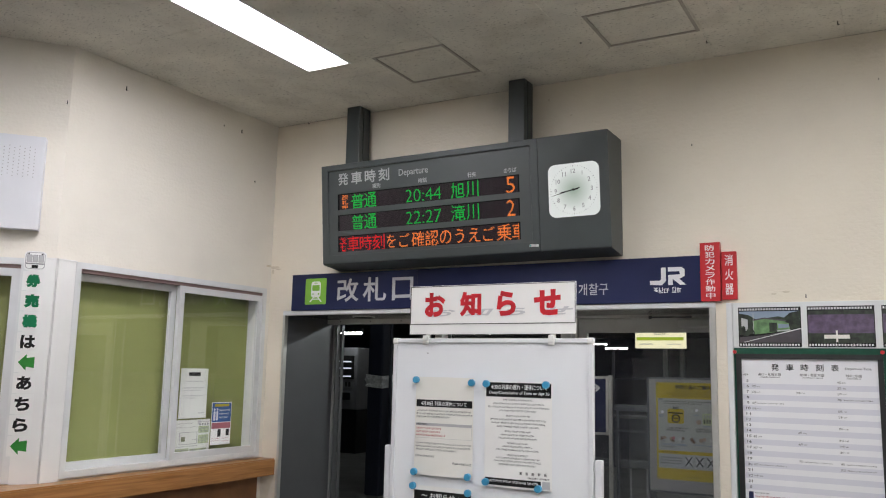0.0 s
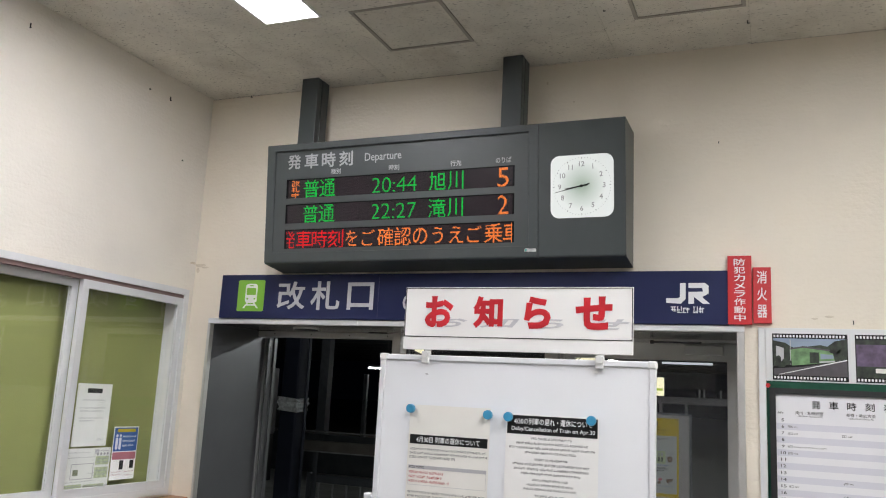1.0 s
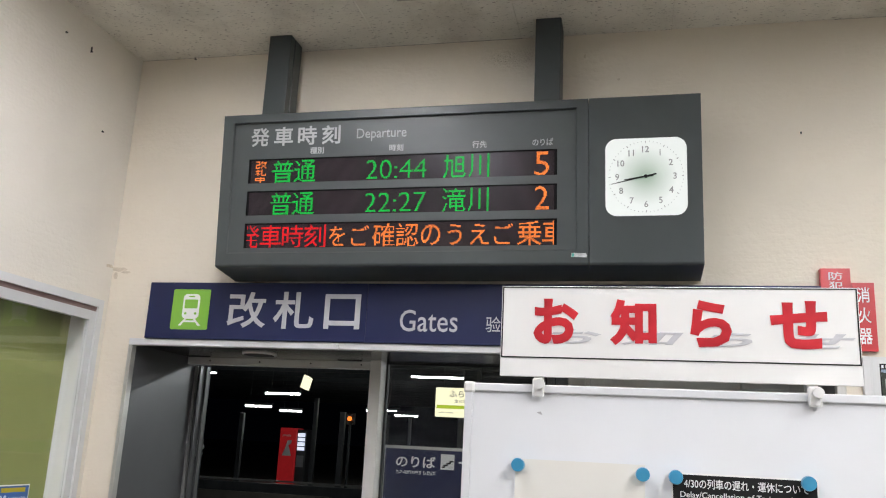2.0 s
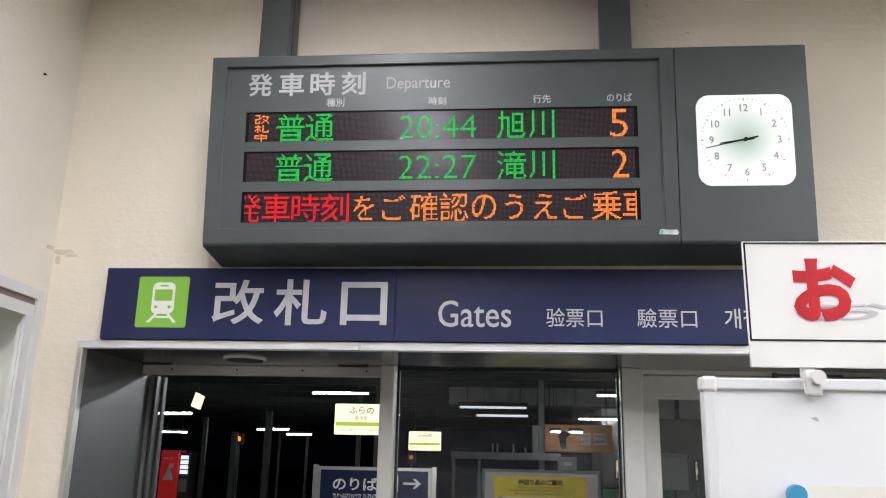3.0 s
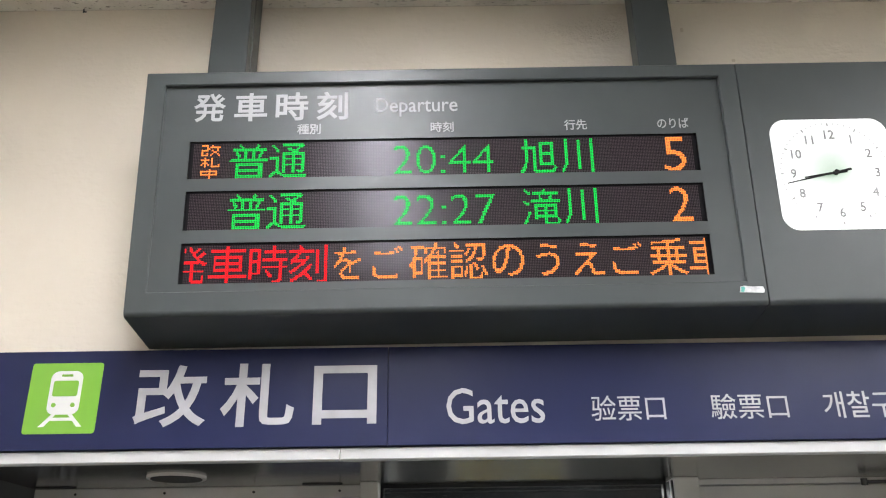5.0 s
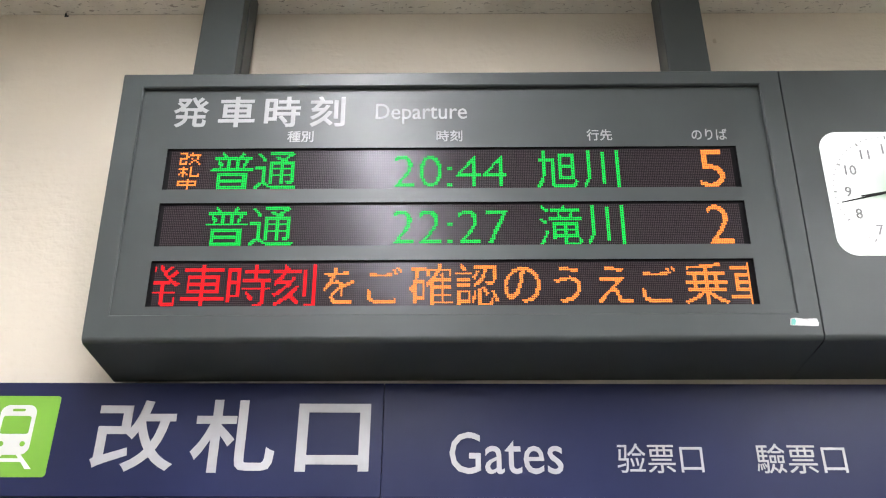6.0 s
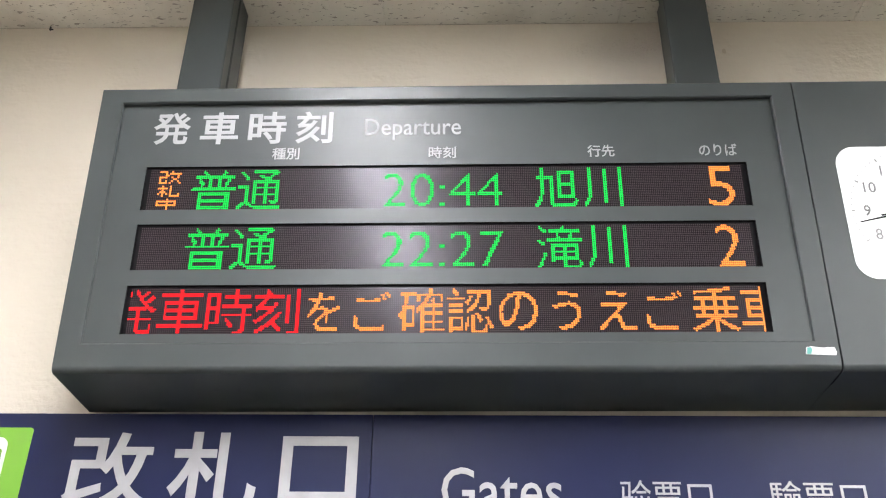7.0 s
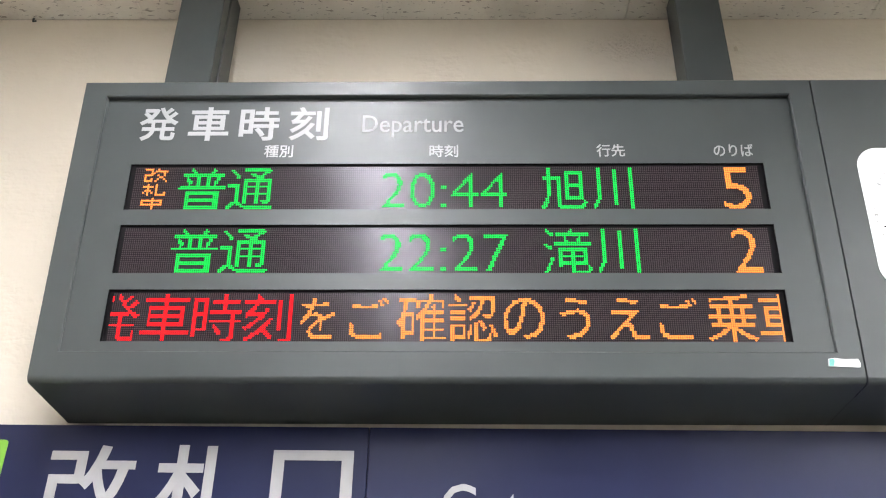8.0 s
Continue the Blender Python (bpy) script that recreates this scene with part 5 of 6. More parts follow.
for k, a in enumerate((3.374, 3.722, 4.072)):
    b, c, d = a + 0.318, 1.848, 2.062
    q = root("photo_print", (a + 0.159, -0.017, c), "small landscape photograph with a film-strip border", "photograph", "photographs above the timetable")
    part("border", rect(a, b, c, d, 0, 0.0015, H), BLACK_INK, q, "black film-strip border")
    bm = bmesh.new()
    for i in range(22):
        x = a + 0.006 + i * (b - a - 0.012) / 22
        for y in (c + 0.006, d - 0.017):
            rect(x, x + 0.008, y, y + 0.011, 0.0015, 0.0019, H, bm)
    part("perforated_edge", bm, WHITE_PRINT, q)
    i0, i1, j0, j1 = a + 0.004, b - 0.004, c + 0.022, d - 0.022
    if k == 0:
        part("sky", rect(i0, i1, j0 + 0.09, j1, 0.0015, 0.002, H), SKY_BLUE, q)
        part("tree_line", plate([(i0, j0 + 0.04), (i1, j0 + 0.075), (i1, j1), (i1 - 0.05, j1 - 0.01), (i1 - 0.08, j1 - 0.035), (i0 + 0.2, j1 - 0.028), (i0 + 0.09, j1 - 0.045), (i0 + 0.05, j1 - 0.02), (i0, j1 - 0.01)], 0.002, 0.0024, H), PHOTO_GREEN, q)
        part("building", plate([(i0 + 0.08, j0 + 0.045), (i1 - 0.05, j0 + 0.065), (i1 - 0.06, j0 + 0.115), (i0 + 0.13, j0 + 0.13), (i0 + 0.07, j0 + 0.12)], 0.0024, 0.0028, H), PHOTO_LIGHT, q)
        part("roof_edge", plate([(i0 + 0.07, j0 + 0.118), (i0 + 0.13, j0 + 0.128), (i1 - 0.06, j0 + 0.113), (i1 - 0.06, j0 + 0.120), (i0 + 0.13, j0 + 0.136), (i0 + 0.068, j0 + 0.124)], 0.0028, 0.0031, H), PHOTO_ROAD, q)
        part("window_band", plate([(i0 + 0.20, j0 + 0.078), (i1 - 0.055, j0 + 0.082), (i1 - 0.057, j0 + 0.098), (i0 + 0.20, j0 + 0.102)], 0.0028, 0.0031, H), SKY_BLUE, q)
        part("white_fence", plate([(i0 + 0.19, j0 + 0.060), (i1 - 0.05, j0 + 0.066), (i1 - 0.05, j0 + 0.072), (i0 + 0.19, j0 + 0.067)], 0.0028, 0.0031, H), GREY_INK, q)
        part("white_house", plate([(i0 + 0.012, j0 + 0.065), (i0 + 0.045, j0 + 0.062), (i0 + 0.045, j1 - 0.045), (i0 + 0.012, j1 - 0.035)], 0.0024, 0.0027, H), GREY_INK, q)
        for u, v, rr in ((0.018, 0.075, 0.018), (0.055, 0.062, 0.022), (0.26, 0.12, 0.026), (0.285, 0.105, 0.02), (0.035, 0.05, 0.02)):
            part("bush", plate([(min(i1, max(i0, i0 + u + rr * random.uniform(0.7, 1.1) * math.cos(0.571 * k2))), min(j1, j0 + v + rr * random.uniform(0.6, 1.0) * math.sin(0.571 * k2))) for k2 in range(11)], 0.0031, 0.0034, H), PHOTO_GREEN, q)
        part("doorway", rect(i0 + 0.155, i0 + 0.195, j0 + 0.058, j0 + 0.108, 0.0028, 0.0031, H), PHOTO_GREEN, q)
        part("pole", rect(i0 + 0.072, i0 + 0.075, j0 + 0.05, j1 - 0.005, 0.0028, 0.0031, H), GREY_INK, q)
        part("road", plate([(i0, j0), (i1, j0), (i1, j0 + 0.075), (i0 + 0.12, j0 + 0.04), (i0, j0 + 0.03)], 0.0024, 0.0029, H), PHOTO_ROAD, q)
        part("road_line", plate([(i0 + 0.02, j0 + 0.003), (i0 + 0.03, j0 + 0.003), (i1, j0 + 0.073), (i1, j0 + 0.078)], 0.0029, 0.0032, H), WHITE_PRINT, q)
    else:
        part("field", rect(i0, i1, j0, j1, 0.0015, 0.002, H), LAVENDER, q)
        part("tree_band", rect(i0, i1, j1 - 0.022, j1, 0.002, 0.0024, H), PHOTO_GREEN, q)
        part("grass", rect(i0, i1, j0, j0 + 0.05, 0.002, 0.0024, H), PHOTO_GREEN, q)
        part("board", rect(i0 + 0.075, i0 + 0.195, j0 + 0.022, j0 + 0.042, 0.0024, 0.0029, H), PAPER_WARM, q)
        part("stake", rect(i0 + 0.131, i0 + 0.140, j0 + 0.004, j0 + 0.064, 0.0024, 0.0028, H), PAPER_WARM, q)

r = root("timetable", (3.713, -0.02, 0.80), "large printed train timetable in a black frame", "timetable")
part("frame", frame_ring(3.358, 4.068, 0.80, 1.810, 0.026, 0.012, 0.030, GATE), BLACK, r, "black frame")
part("sheet", rect(3.380, 4.046, 0.82, 1.790, 0.012, 0.016, GATE), mat("timetable_paper", (0.82, 0.82, 0.85), 0.45, var=0.02), r)
D = frame_at((0, -0.016, 0), (1, 0, 0), (0, 0, 1))
for k, ch in enumerate("発車時刻表"):
    a = 3.535 + k * 0.0725
    part("title", text(ch, a, a + 0.038, 1.722, 1.758, 0.001, D, 0.014), BLACK_INK, r)
part("title", text("Departure Time", 3.892, 4.012, 1.727, 1.744, 0.001, D, 0.004), BLACK_INK, r)
for ch, a, b in (("滝川・札幌方面", 3.466, 3.582), ("新得・帯広方面", 3.676, 3.792), ("旭川方面", 3.892, 3.968)):
    part("column_head", text(ch, a, b, 1.694, 1.709, 0.001, D, 0.008), BLACK_INK, r)
part("column_heads", bars([(3.391, 3.415, 1.694, 0.009), (3.475, 3.575, 1.684, 0.006), (3.685, 3.785, 1.684, 0.006), (3.897, 3.965, 1.684, 0.006)], D, 0.001), BLACK_INK, r)
for k, s in enumerate([str(v) for v in range(5, 24)] + ["0"]):
    z = 1.660 - 0.0293 * k
    if k % 2:
        part("stripe", rect(3.385, 4.042, z - 0.008, z + 0.021, 0, 0.0006, D), LILAC, r)
    w = 0.0055 * len(s)
    part("hour", text(s, 3.412 - w, 3.412 + w, z, z + 0.013, 0.0012, D, 0.006), BLACK_INK, r)
small = []
for col, hs in ((3.432, (1, 2, 4, 5, 10, 12, 15, 17)), (3.655, (2, 9, 11, 14)), (3.850, (0, 1, 2, 3, 5, 6, 8, 10, 11, 12, 14, 15))):
    for h in hs:
        z = 1.660 - 0.0293 * h
        long = h in (4, 15) or (col > 3.8 and h in (3, 15)) or h == 14
        small.append((col, col + 0.022, z + 0.0005, 0.011))
        small.append((col + 0.025, col + (0.16 if long else 0.044), z + 0.002, 0.006))
part("times", bars(small, D, 0.0011), DARK_PRINT, r)
part("legend", rect(3.400, 3.424, 1.035, 1.085, 0, 0.001, D), NAVY, r)
part("legend_print", bars([(3.432, 3.50, 1.076, 0.008)], D, 0.001), DARK_PRINT, r)
part("legend_print", bars([(3.432, 3.90, 1.060, 0.007)], D, 0.001), ROSE_PRINT, r)
for k, (x, z) in enumerate(((3.352, 1.820), (4.066, 1.822))):
    q = root("push_pin", (x, -0.02, z), "small red push pin in the felt board", "pin", "red pins")
    part("head", cyl((x, -0.026, z), 0.010, 0.012, "Y", 16), RED_SIGN, q)
    part("needle", cyl((x, -0.016, z), 0.002, 0.012, "Y", 8), ALU, q)

# nails and hooks left in the plaster
for F, u, v, l in ((GATE, 3.143, 3.018, 0.006), (GATE, 4.12, 3.263, 0.006), (GATE, 3.72, 2.125, 0.016), (LEFT, -0.40, 3.40, 0.024), (LEFT, -1.432, 3.40, 0.024), (LEFT, -0.58, 3.385, 0.006),
                   (LEFT, -0.236, 3.05, 0.006), (ANGLE, -0.015, 3.19, 0.018)):
    bm = bmesh.new()
    rect(u - 0.0022, u + 0.0022, v - l, v + 0.003, 0, 0.006, F, bm)
    rect(u - 0.0022, u + 0.0022, v - l, v - l + 0.004, 0.006, 0.011, F, bm)
    solo("wall_hook", bm, STEEL_DARK, "small rusty nail hook in the wall", "hook", "wall hooks")

for x, y, l in ((3.295, -0.272, 0.016), (3.951, -0.234, 0.022), (2.665, -0.561, 0.008), (0.300, -0.006, 0.012)):
    bm = cyl((x, y, ROOM_H - l / 2), 0.0028, l, seg=8)
    cyl((x + 0.004, y, ROOM_H - l + 0.002), 0.0024, 0.010, "X", 8, bm)
    solo("ceiling_hook", bm, STEEL_DARK, "small rusty hook screwed in the ceiling", "hook", "ceiling hooks")

# ---- the platform outside, at night ----
solo("ground", box(-150, 150, 0.7, 300, -0.2, -0.02), CONCRETE, "grey concrete platform at night", "ground", kind="structure")


def canopy(name, y0, y1, z, x0, x1):
    q = root(name, ((x0 + x1) / 2, y0, z), "dark steel platform canopy", "canopy", kind="structure")
    part("deck", box(x0, x1, y0, y1, z, z + 0.06), ROOF_STEEL, q)
    k = y0 + 0.6
    while k < y1:
        part("beam", box(x0, x1, k, k + 0.12, z - 0.22, z), ROOF_STEEL, q)
        k += 2.2


canopy("near_canopy", 0.7, 9.5, 3.5, -8, 9)
canopy("far_canopy", 13.5, 46.0, 4.1, -30, 34)


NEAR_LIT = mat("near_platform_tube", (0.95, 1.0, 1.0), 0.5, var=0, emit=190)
# added tube out of view, brightens the notice panel and shed from above
HIDDEN_FILL_LIT = mat("hidden_fill_tube", (0.95, 1.0, 1.0), 0.5, var=0, emit=85)
# for two faint level lines across the pane, built as dim tubes
DIM_LIT = mat("dim_tube_line", (0.85, 0.92, 1.0), 0.5, var=0, emit=0.55)


def tube(x0, x1, y, z, lamp=None):
    q = root("platform_light", ((x0 + x1) / 2, y, z), "lit fluorescent tube light under the canopy", "light", "platform lights")
    part("tube", cyl(((x0 + x1) / 2, y, z), 0.023, x1 - x0, "X", 12), lamp or TUBE_LIT, q, "glowing tube")
    part("batten", box(x0 - 0.03, x1 + 0.03, y - 0.04, y + 0.04, z + 0.024, z + 0.10), ROOF_STEEL, q)
    top = 3.5 if y < 9 else 4.1
    for x in (x0 + 0.15, x1 - 0.15):
        part("rod", cyl((x, y, (z + 0.10 + top) / 2), 0.007, top - z - 0.10, seg=6), ROOF_STEEL, q)


for t in ((-2.71, -1.43, 16.0, 3.26), (-6.65, -6.39, 25.0, 2.77), (-6.11, -5.57, 25.0, 2.78), (-5.62, -4.78, 25.0, 2.63), (-6.18, -5.60, 15.4, 2.71), (-5.55, -5.30, 15.4, 2.715),
          (-9.50, -8.70, 24.0, 2.60), (-10.58, -9.99, 20.0, 3.52), (-10.85, -10.72, 20.0, 3.51), (-8.90, -8.05, 20.0, 2.57), (-5.94, -5.44, 9.0, 2.40), (3.4, 4.6, 6.5, 3.3, HIDDEN_FILL_LIT),
          (7.85, 7.99, 20.0, 2.6), (3.70, 4.94, 15.5, 3.245), (3.813, 5.075, 21.5, 3.084), (2.92, 3.15, 19.8, 2.64), (3.41, 3.74, 19.8, 2.64), (-2.29, -1.96, 26.0, 3.38),
          (0.9, 1.75, 2.2, 2.585, NEAR_LIT), (0.78, 2.12, 14.0, 2.85, DIM_LIT), (1.12, 2.15, 14.0, 2.69, DIM_LIT)):
    tube(*t)


def station_sign(x0, x1, y, z0, z1):
    q = root("station_sign", ((x0 + x1) / 2, y, z0), "lit cream station name sign with a green band", "sign", "station name signs")
    part("lightbox", box(x0, x1, y, y + 0.2, z0, z1, 0.02), LANTERN, q)
    F = frame_at((x0, y, z0), (1, 0, 0), (0, 0, 1))
    w, h = x1 - x0, z1 - z0
    part("band", rect(0.03 * w, 0.97 * w, 0.28 * h, 0.40 * h, 0, 0.004, F), LANTERN_GREEN, q, "green band")
    part("lettering", text("ふらの", 0.27 * w, 0.73 * w, 0.68 * h, 0.90 * h, 0.005, F, 0.01), BLACK_INK, q)
    part("small_print", text("富良野", 0.38 * w, 0.62 * w, 0.48 * h, 0.60 * h, 0.005, F), MID_INK, q)
    part("small_print", bars([(0.08 * w, 0.35 * w, 0.12 * h, 0.05 * h), (0.65 * w, 0.92 * w, 0.12 * h, 0.05 * h)], F, 0.004), MID_INK, q)
    for x in (x0 + 0.2, x1 - 0.2):
        part("hanger", cyl((x, y + 0.1, (z1 + 4.1) / 2), 0.02, 4.1 - z1, seg=8), ROOF_STEEL, q)


station_sign(-2.90, -1.44, 19.5, 2.465, 3.275)
station_sign(-2.08, -0.82, 30.0, 2.275, 3.00)

for x, y, w, top in ((-6.62, 20.0, 0.12, 2.87), (-5.77, 20.0, 0.15, 2.5), (-4.84, 20.0, 0.17, 3.08), (-4.58, 20.3, 0.06, 2.5), (-3.73, 20.0, 0.07, 2.4), (-2.66, 22.0, 0.13, 4.1), (-2.12, 22.0, 0.13, 4.1),
                     (-8.96, 20.0, 0.13, 2.35), (-11.6, 22.0, 0.34, 4.1)):
    solo("platform_column", box(x - w / 2, x + w / 2, y - w / 2, y + w / 2, -0.02, top, 0.01), COLUMN_WHITE, "pale painted steel canopy column", "column", "canopy columns")

q = root("banded_column", (-2.31, 5.0, -0.02), "dark blue steel column with a reflective band", "column")
part("shaft", box(-2.43, -2.19, 4.88, 5.12, -0.02, 3.5, 0.02), COLUMN_BLUE, q)
bm = bmesh.new()
rings = []
for k in range(7):
    g = 0.012 + 0.010 * math.sin(k * 2.1) + 0.006 * math.sin(k * 5.3)
    z = 1.435 + 0.17 * k / 6
    rings.append([bm.verts.new((-2.31 + sx * (0.125 + g), 5.0 + sy * (0.125 + g), z + 0.012 * sx * math.sin(k + sy))) for sx, sy in ((-1, -1), (1, -1), (1, 1), (-1, 1))])
for k in range(6):
    for i in range(4):
        bm.faces.new((rings[k][i], rings[k][(i + 1) % 4], rings[k + 1][(i + 1) % 4], rings[k + 1][i]))
part("band", bm, BAND, q, "crinkled grey reflective band")
part("side_pipe", cyl((-2.13, 5.0, 1.74), 0.022, 3.5, seg=12), COLUMN_BLUE, q)

OUT_GREY = mat("weathered_grey_paint", (0.27, 0.27, 0.28), 0.6, var=0.25, scale=4, stain=0.3, stain_scale=3, stain_color=(0.08, 0.075, 0.07))
OUT_DARK = mat("dim_grey_paint", (0.07, 0.075, 0.085), 0.6, var=0.25, scale=4)
PALE = mat("pale_enamel_plate", (0.48, 0.49, 0.50), 0.5, var=0.12, scale=9)

# platform fence with upright bars, and the barrier beam over it
q = root("platform_fence", (-0.4, 5.3, -0.02), "dark grey steel platform fence with upright bars", "fence")
part("top_rail", box(-2.15, 1.42, 5.28, 5.34, 0.565, 0.66, 0.01), OUT_DARK, q)
part("foot_rail", box(-2.15, 1.42, 5.29, 5.33, 0.06, 0.11), OUT_DARK, q)
for k in range(18):
    part("bar", box(-2.04 + 0.2 * k, -2.02 + 0.2 * k, 5.30, 5.32, 0.11, 0.565), OUT_GREY, q)
for x in (-2.17, -0.62, 1.43):
    part("post", box(x - 0.025, x + 0.025, 5.28, 5.34, -0.02, 0.68), OUT_DARK, q)
q = root("barrier_beam", (-1.38, 5.25, -0.02), "brownish grey barrier beam with a pale lower edge", "barrier")
part("beam", box(-2.23, -0.66, 5.20, 5.26, 0.957, 1.085, 0.006), mat("beam_paint", (0.10, 0.09, 0.08), 0.6, var=0.3, scale=5), q)
part("edge_strip", box(-2.23, -0.66, 5.195, 5.26, 0.942, 0.9565), OUT_GREY, q, "pale lower edge")
for x in (-2.08, -0.70):
    part("post", box(x - 0.03, x + 0.03, 5.265, 5.275, -0.02, 1.08), OUT_DARK, q)
q = root("low_wall", (-2.4, 12.0, -0.02), "low dark wall with a pale rail on the far platform", "wall")
part("wall", box(-9.0, 1.3, 12.0, 12.15, -0.02, 0.80), OUT_DARK, q)
part("rail", box(-9.0, 1.3, 11.97, 12.05, 0.84, 0.87), OUT_GREY, q)
q = root("crossing_rails", (1.21, 5.1, -0.02), "two dull steel rails between the sign boards", "rail")
part("rail", box(1.03, 1.46, 5.07, 5.10, 1.25, 1.33, 0.006), OUT_DARK, q)
part("rail", box(1.03, 1.46, 5.07, 5.10, 1.00, 1.03, 0.004), OUT_DARK, q)
part("post", box(1.06, 1.09, 5.101, 5.13, -0.02, 1.33), OUT_DARK, q)

q = root("vending_machine", (-10.2, 27.0, -0.02), "red drink vending machine with a lit window", "vending machine")
part("cabinet", box(-10.72, -10.04, 27.0, 27.7, -0.02, 2.06, 0.03), VENDING_RED_GLOW, q, "red cabinet side with an added glow")
part("front", box(-10.03, -9.64, 27.05, 27.7, 0.0, 2.02, 0.02), mat("vending_front", (0.06, 0.06, 0.065), 0.4), q)
for k in range(4):
    part("lit_shelf", box(-9.98, -9.70, 27.02, 27.049, 1.24 + 0.17 * k, 1.37 + 0.17 * k), VENDING_LIT, q, "lit display shelf")
part("coin_panel", box(-9.98, -9.70, 27.02, 27.049, 0.62, 1.05), mat("coin_panel_grey", (0.26, 0.27, 0.29), 0.5), q)
part("emblem", plate([(-10.58, 1.02), (-10.20, 1.02), (-10.26, 1.22), (-10.34, 1.42), (-10.24, 1.46), (-10.20, 1.60), (-10.38, 1.60), (-10.46, 1.30)], 0, 0.01, frame_at((0, 27.0, 0), (1, 0, 0), (0, 0, 1))), CARD, q)
part("top_print", bars([(-10.60, -10.28, 1.72, 0.09)], frame_at((0, 27.0, 0), (1, 0, 0), (0, 0, 1)), 0.004), CARD, q)
q = root("ticket_cabinet", (-5.95, 9.3, -0.02), "grey machine with three lit strips", "vending machine")
part("cabinet", box(-6.55, -5.72, 9.3, 9.9, 0.86, 2.12, 0.02), mat("machine_grey", (0.24, 0.24, 0.26), 0.5), q)
part("plinth", box(-6.53, -5.74, 9.35, 9.9, -0.02, 0.859), BLACK, q)
part("display_bay", box(-6.50, -5.80, 9.285, 9.299, 1.48, 1.95), BLACK, q)
part("tray", box(-6.17, -5.87, 9.27, 9.299, 1.05, 1.20, 0.01), BLACK, q)
for x in (-5.98, -5.90):
    part("button_block", box(x - 0.025, x + 0.025, 9.28, 9.299, 1.32, 1.42, 0.005), BLACK, q)
part("note_slot", box(-6.30, -6.12, 9.28, 9.299, 1.30, 1.36, 0.005), OUT_DARK, q)
for z in (1.53, 1.695, 1.83):
    part("lit_strip", box(-6.45, -5.865, 9.27, 9.284, z - 0.013, z + 0.013), VENDING_LIT, q)

# free-standing direction board and poster board
q = root("direction_board", (0.5, 4.9, -0.02), "navy direction board with white lettering on posts", "sign")
part("panel", box(0.0, 1.0, 4.9, 4.93, 1.0, 1.628), NAVY, q)
part("frame", frame_ring(-0.03, 1.03, 0.97, 1.658, 0.03, -0.04, 0.01, frame_at((0, 4.9, 0), (1, 0, 0), (0, 0, 1))), ALU, q)
for x in (-0.052, 1.052):
    part("post", box(x - 0.02, x + 0.02, 4.9, 4.94, -0.02, 1.672), ALU, q)
D_ = frame_at((0, 4.9, 0), (1, 0, 0), (0, 0, 1))
part("lettering", text("のりば", 0.117, 0.530, 1.448, 1.563, 0.002, D_, 0.02), WHITE_PRINT, q)
F = D_ @ Matrix.Translation((0.068, -0.012, 0))
p = part("pictogram", rect(0.515, 0.655, 1.455, 1.605, 0, 0.002, F), CARD, q, "stairs pictogram")
part("steps", plate([(0.53, 1.47), (0.56, 1.47), (0.56, 1.49), (0.59, 1.49), (0.59, 1.51), (0.62, 1.51), (0.62, 1.53), (0.645, 1.53), (0.645, 1.545), (0.605, 1.545), (0.605, 1.525), (0.575, 1.525), (0.575, 1.505), (0.545, 1.505), (0.545, 1.485), (0.53, 1.485)], 0.002, 0.003, F), BLACK_INK, p)
part("arrow", plate([(0.70, 1.52), (0.82, 1.52), (0.79, 1.488), (0.815, 1.488), (0.865, 1.53), (0.815, 1.572), (0.79, 1.572), (0.82, 1.54), (0.70, 1.54)], 0, 0.002, F), WHITE_PRINT, q)
part("caption", bars([(0.055, 0.46, 1.395, 0.035)], F, 0.002), WHITE_PRINT, q)
F = frame_at((0.028, 4.9, -0.03), (1, 0, 0), (0, 0, 1))

q = root("poster_board", (2.03, 4.9, -0.02), "grey notice stand with a yellow luggage poster", "notice board")
part("panel", box(1.515, 2.536, 4.9, 4.94, 0.39, 1.642, 0.01), mat("stand_grey", (0.26, 0.25, 0.24), 0.5, var=0.12), q)
part("rim", frame_ring(1.465, 2.53, 0.40, 1.695, 0.022, -0.05, 0.006, F), OUT_DARK, q)
for x in (1.558, 2.518):
    part("leg", box(x - 0.02, x + 0.02, 4.9, 4.94, -0.02, 0.369), OUT_DARK, q)
POSTER = mat("poster_paper", (0.38, 0.39, 0.385), 0.9, var=0.06, spec=0.1)
POSTER_INK = mat("poster_black_ink", (0.008, 0.008, 0.008), 0.9, var=0, spec=0.1)
ps = part("poster", rect(1.572, 2.402, 0.55, 1.635, 0, 0.002, F), POSTER, q, "luggage guidance poster")
part("yellow_head", rect(1.572, 2.402, 1.455, 1.635, 0.002, 0.003, F), YELLOW, ps)
part("yellow_foot", rect(1.572, 2.402, 0.55, 0.675, 0.002, 0.003, F), YELLOW, ps)
part("yellow_strip", rect(1.592, 2.382, 0.835, 0.872, 0.002, 0.003, F), YELLOW, ps)
for a in (1.572, 2.382):
    part("yellow_edge", rect(a, a + 0.02, 0.675, 1.455, 0.002, 0.003, F), YELLOW, ps)
part("title", text("手回り品のご案内", 1.79, 2.19, 1.558, 1.61, 0.004, F, 0.045), POSTER_INK, ps)
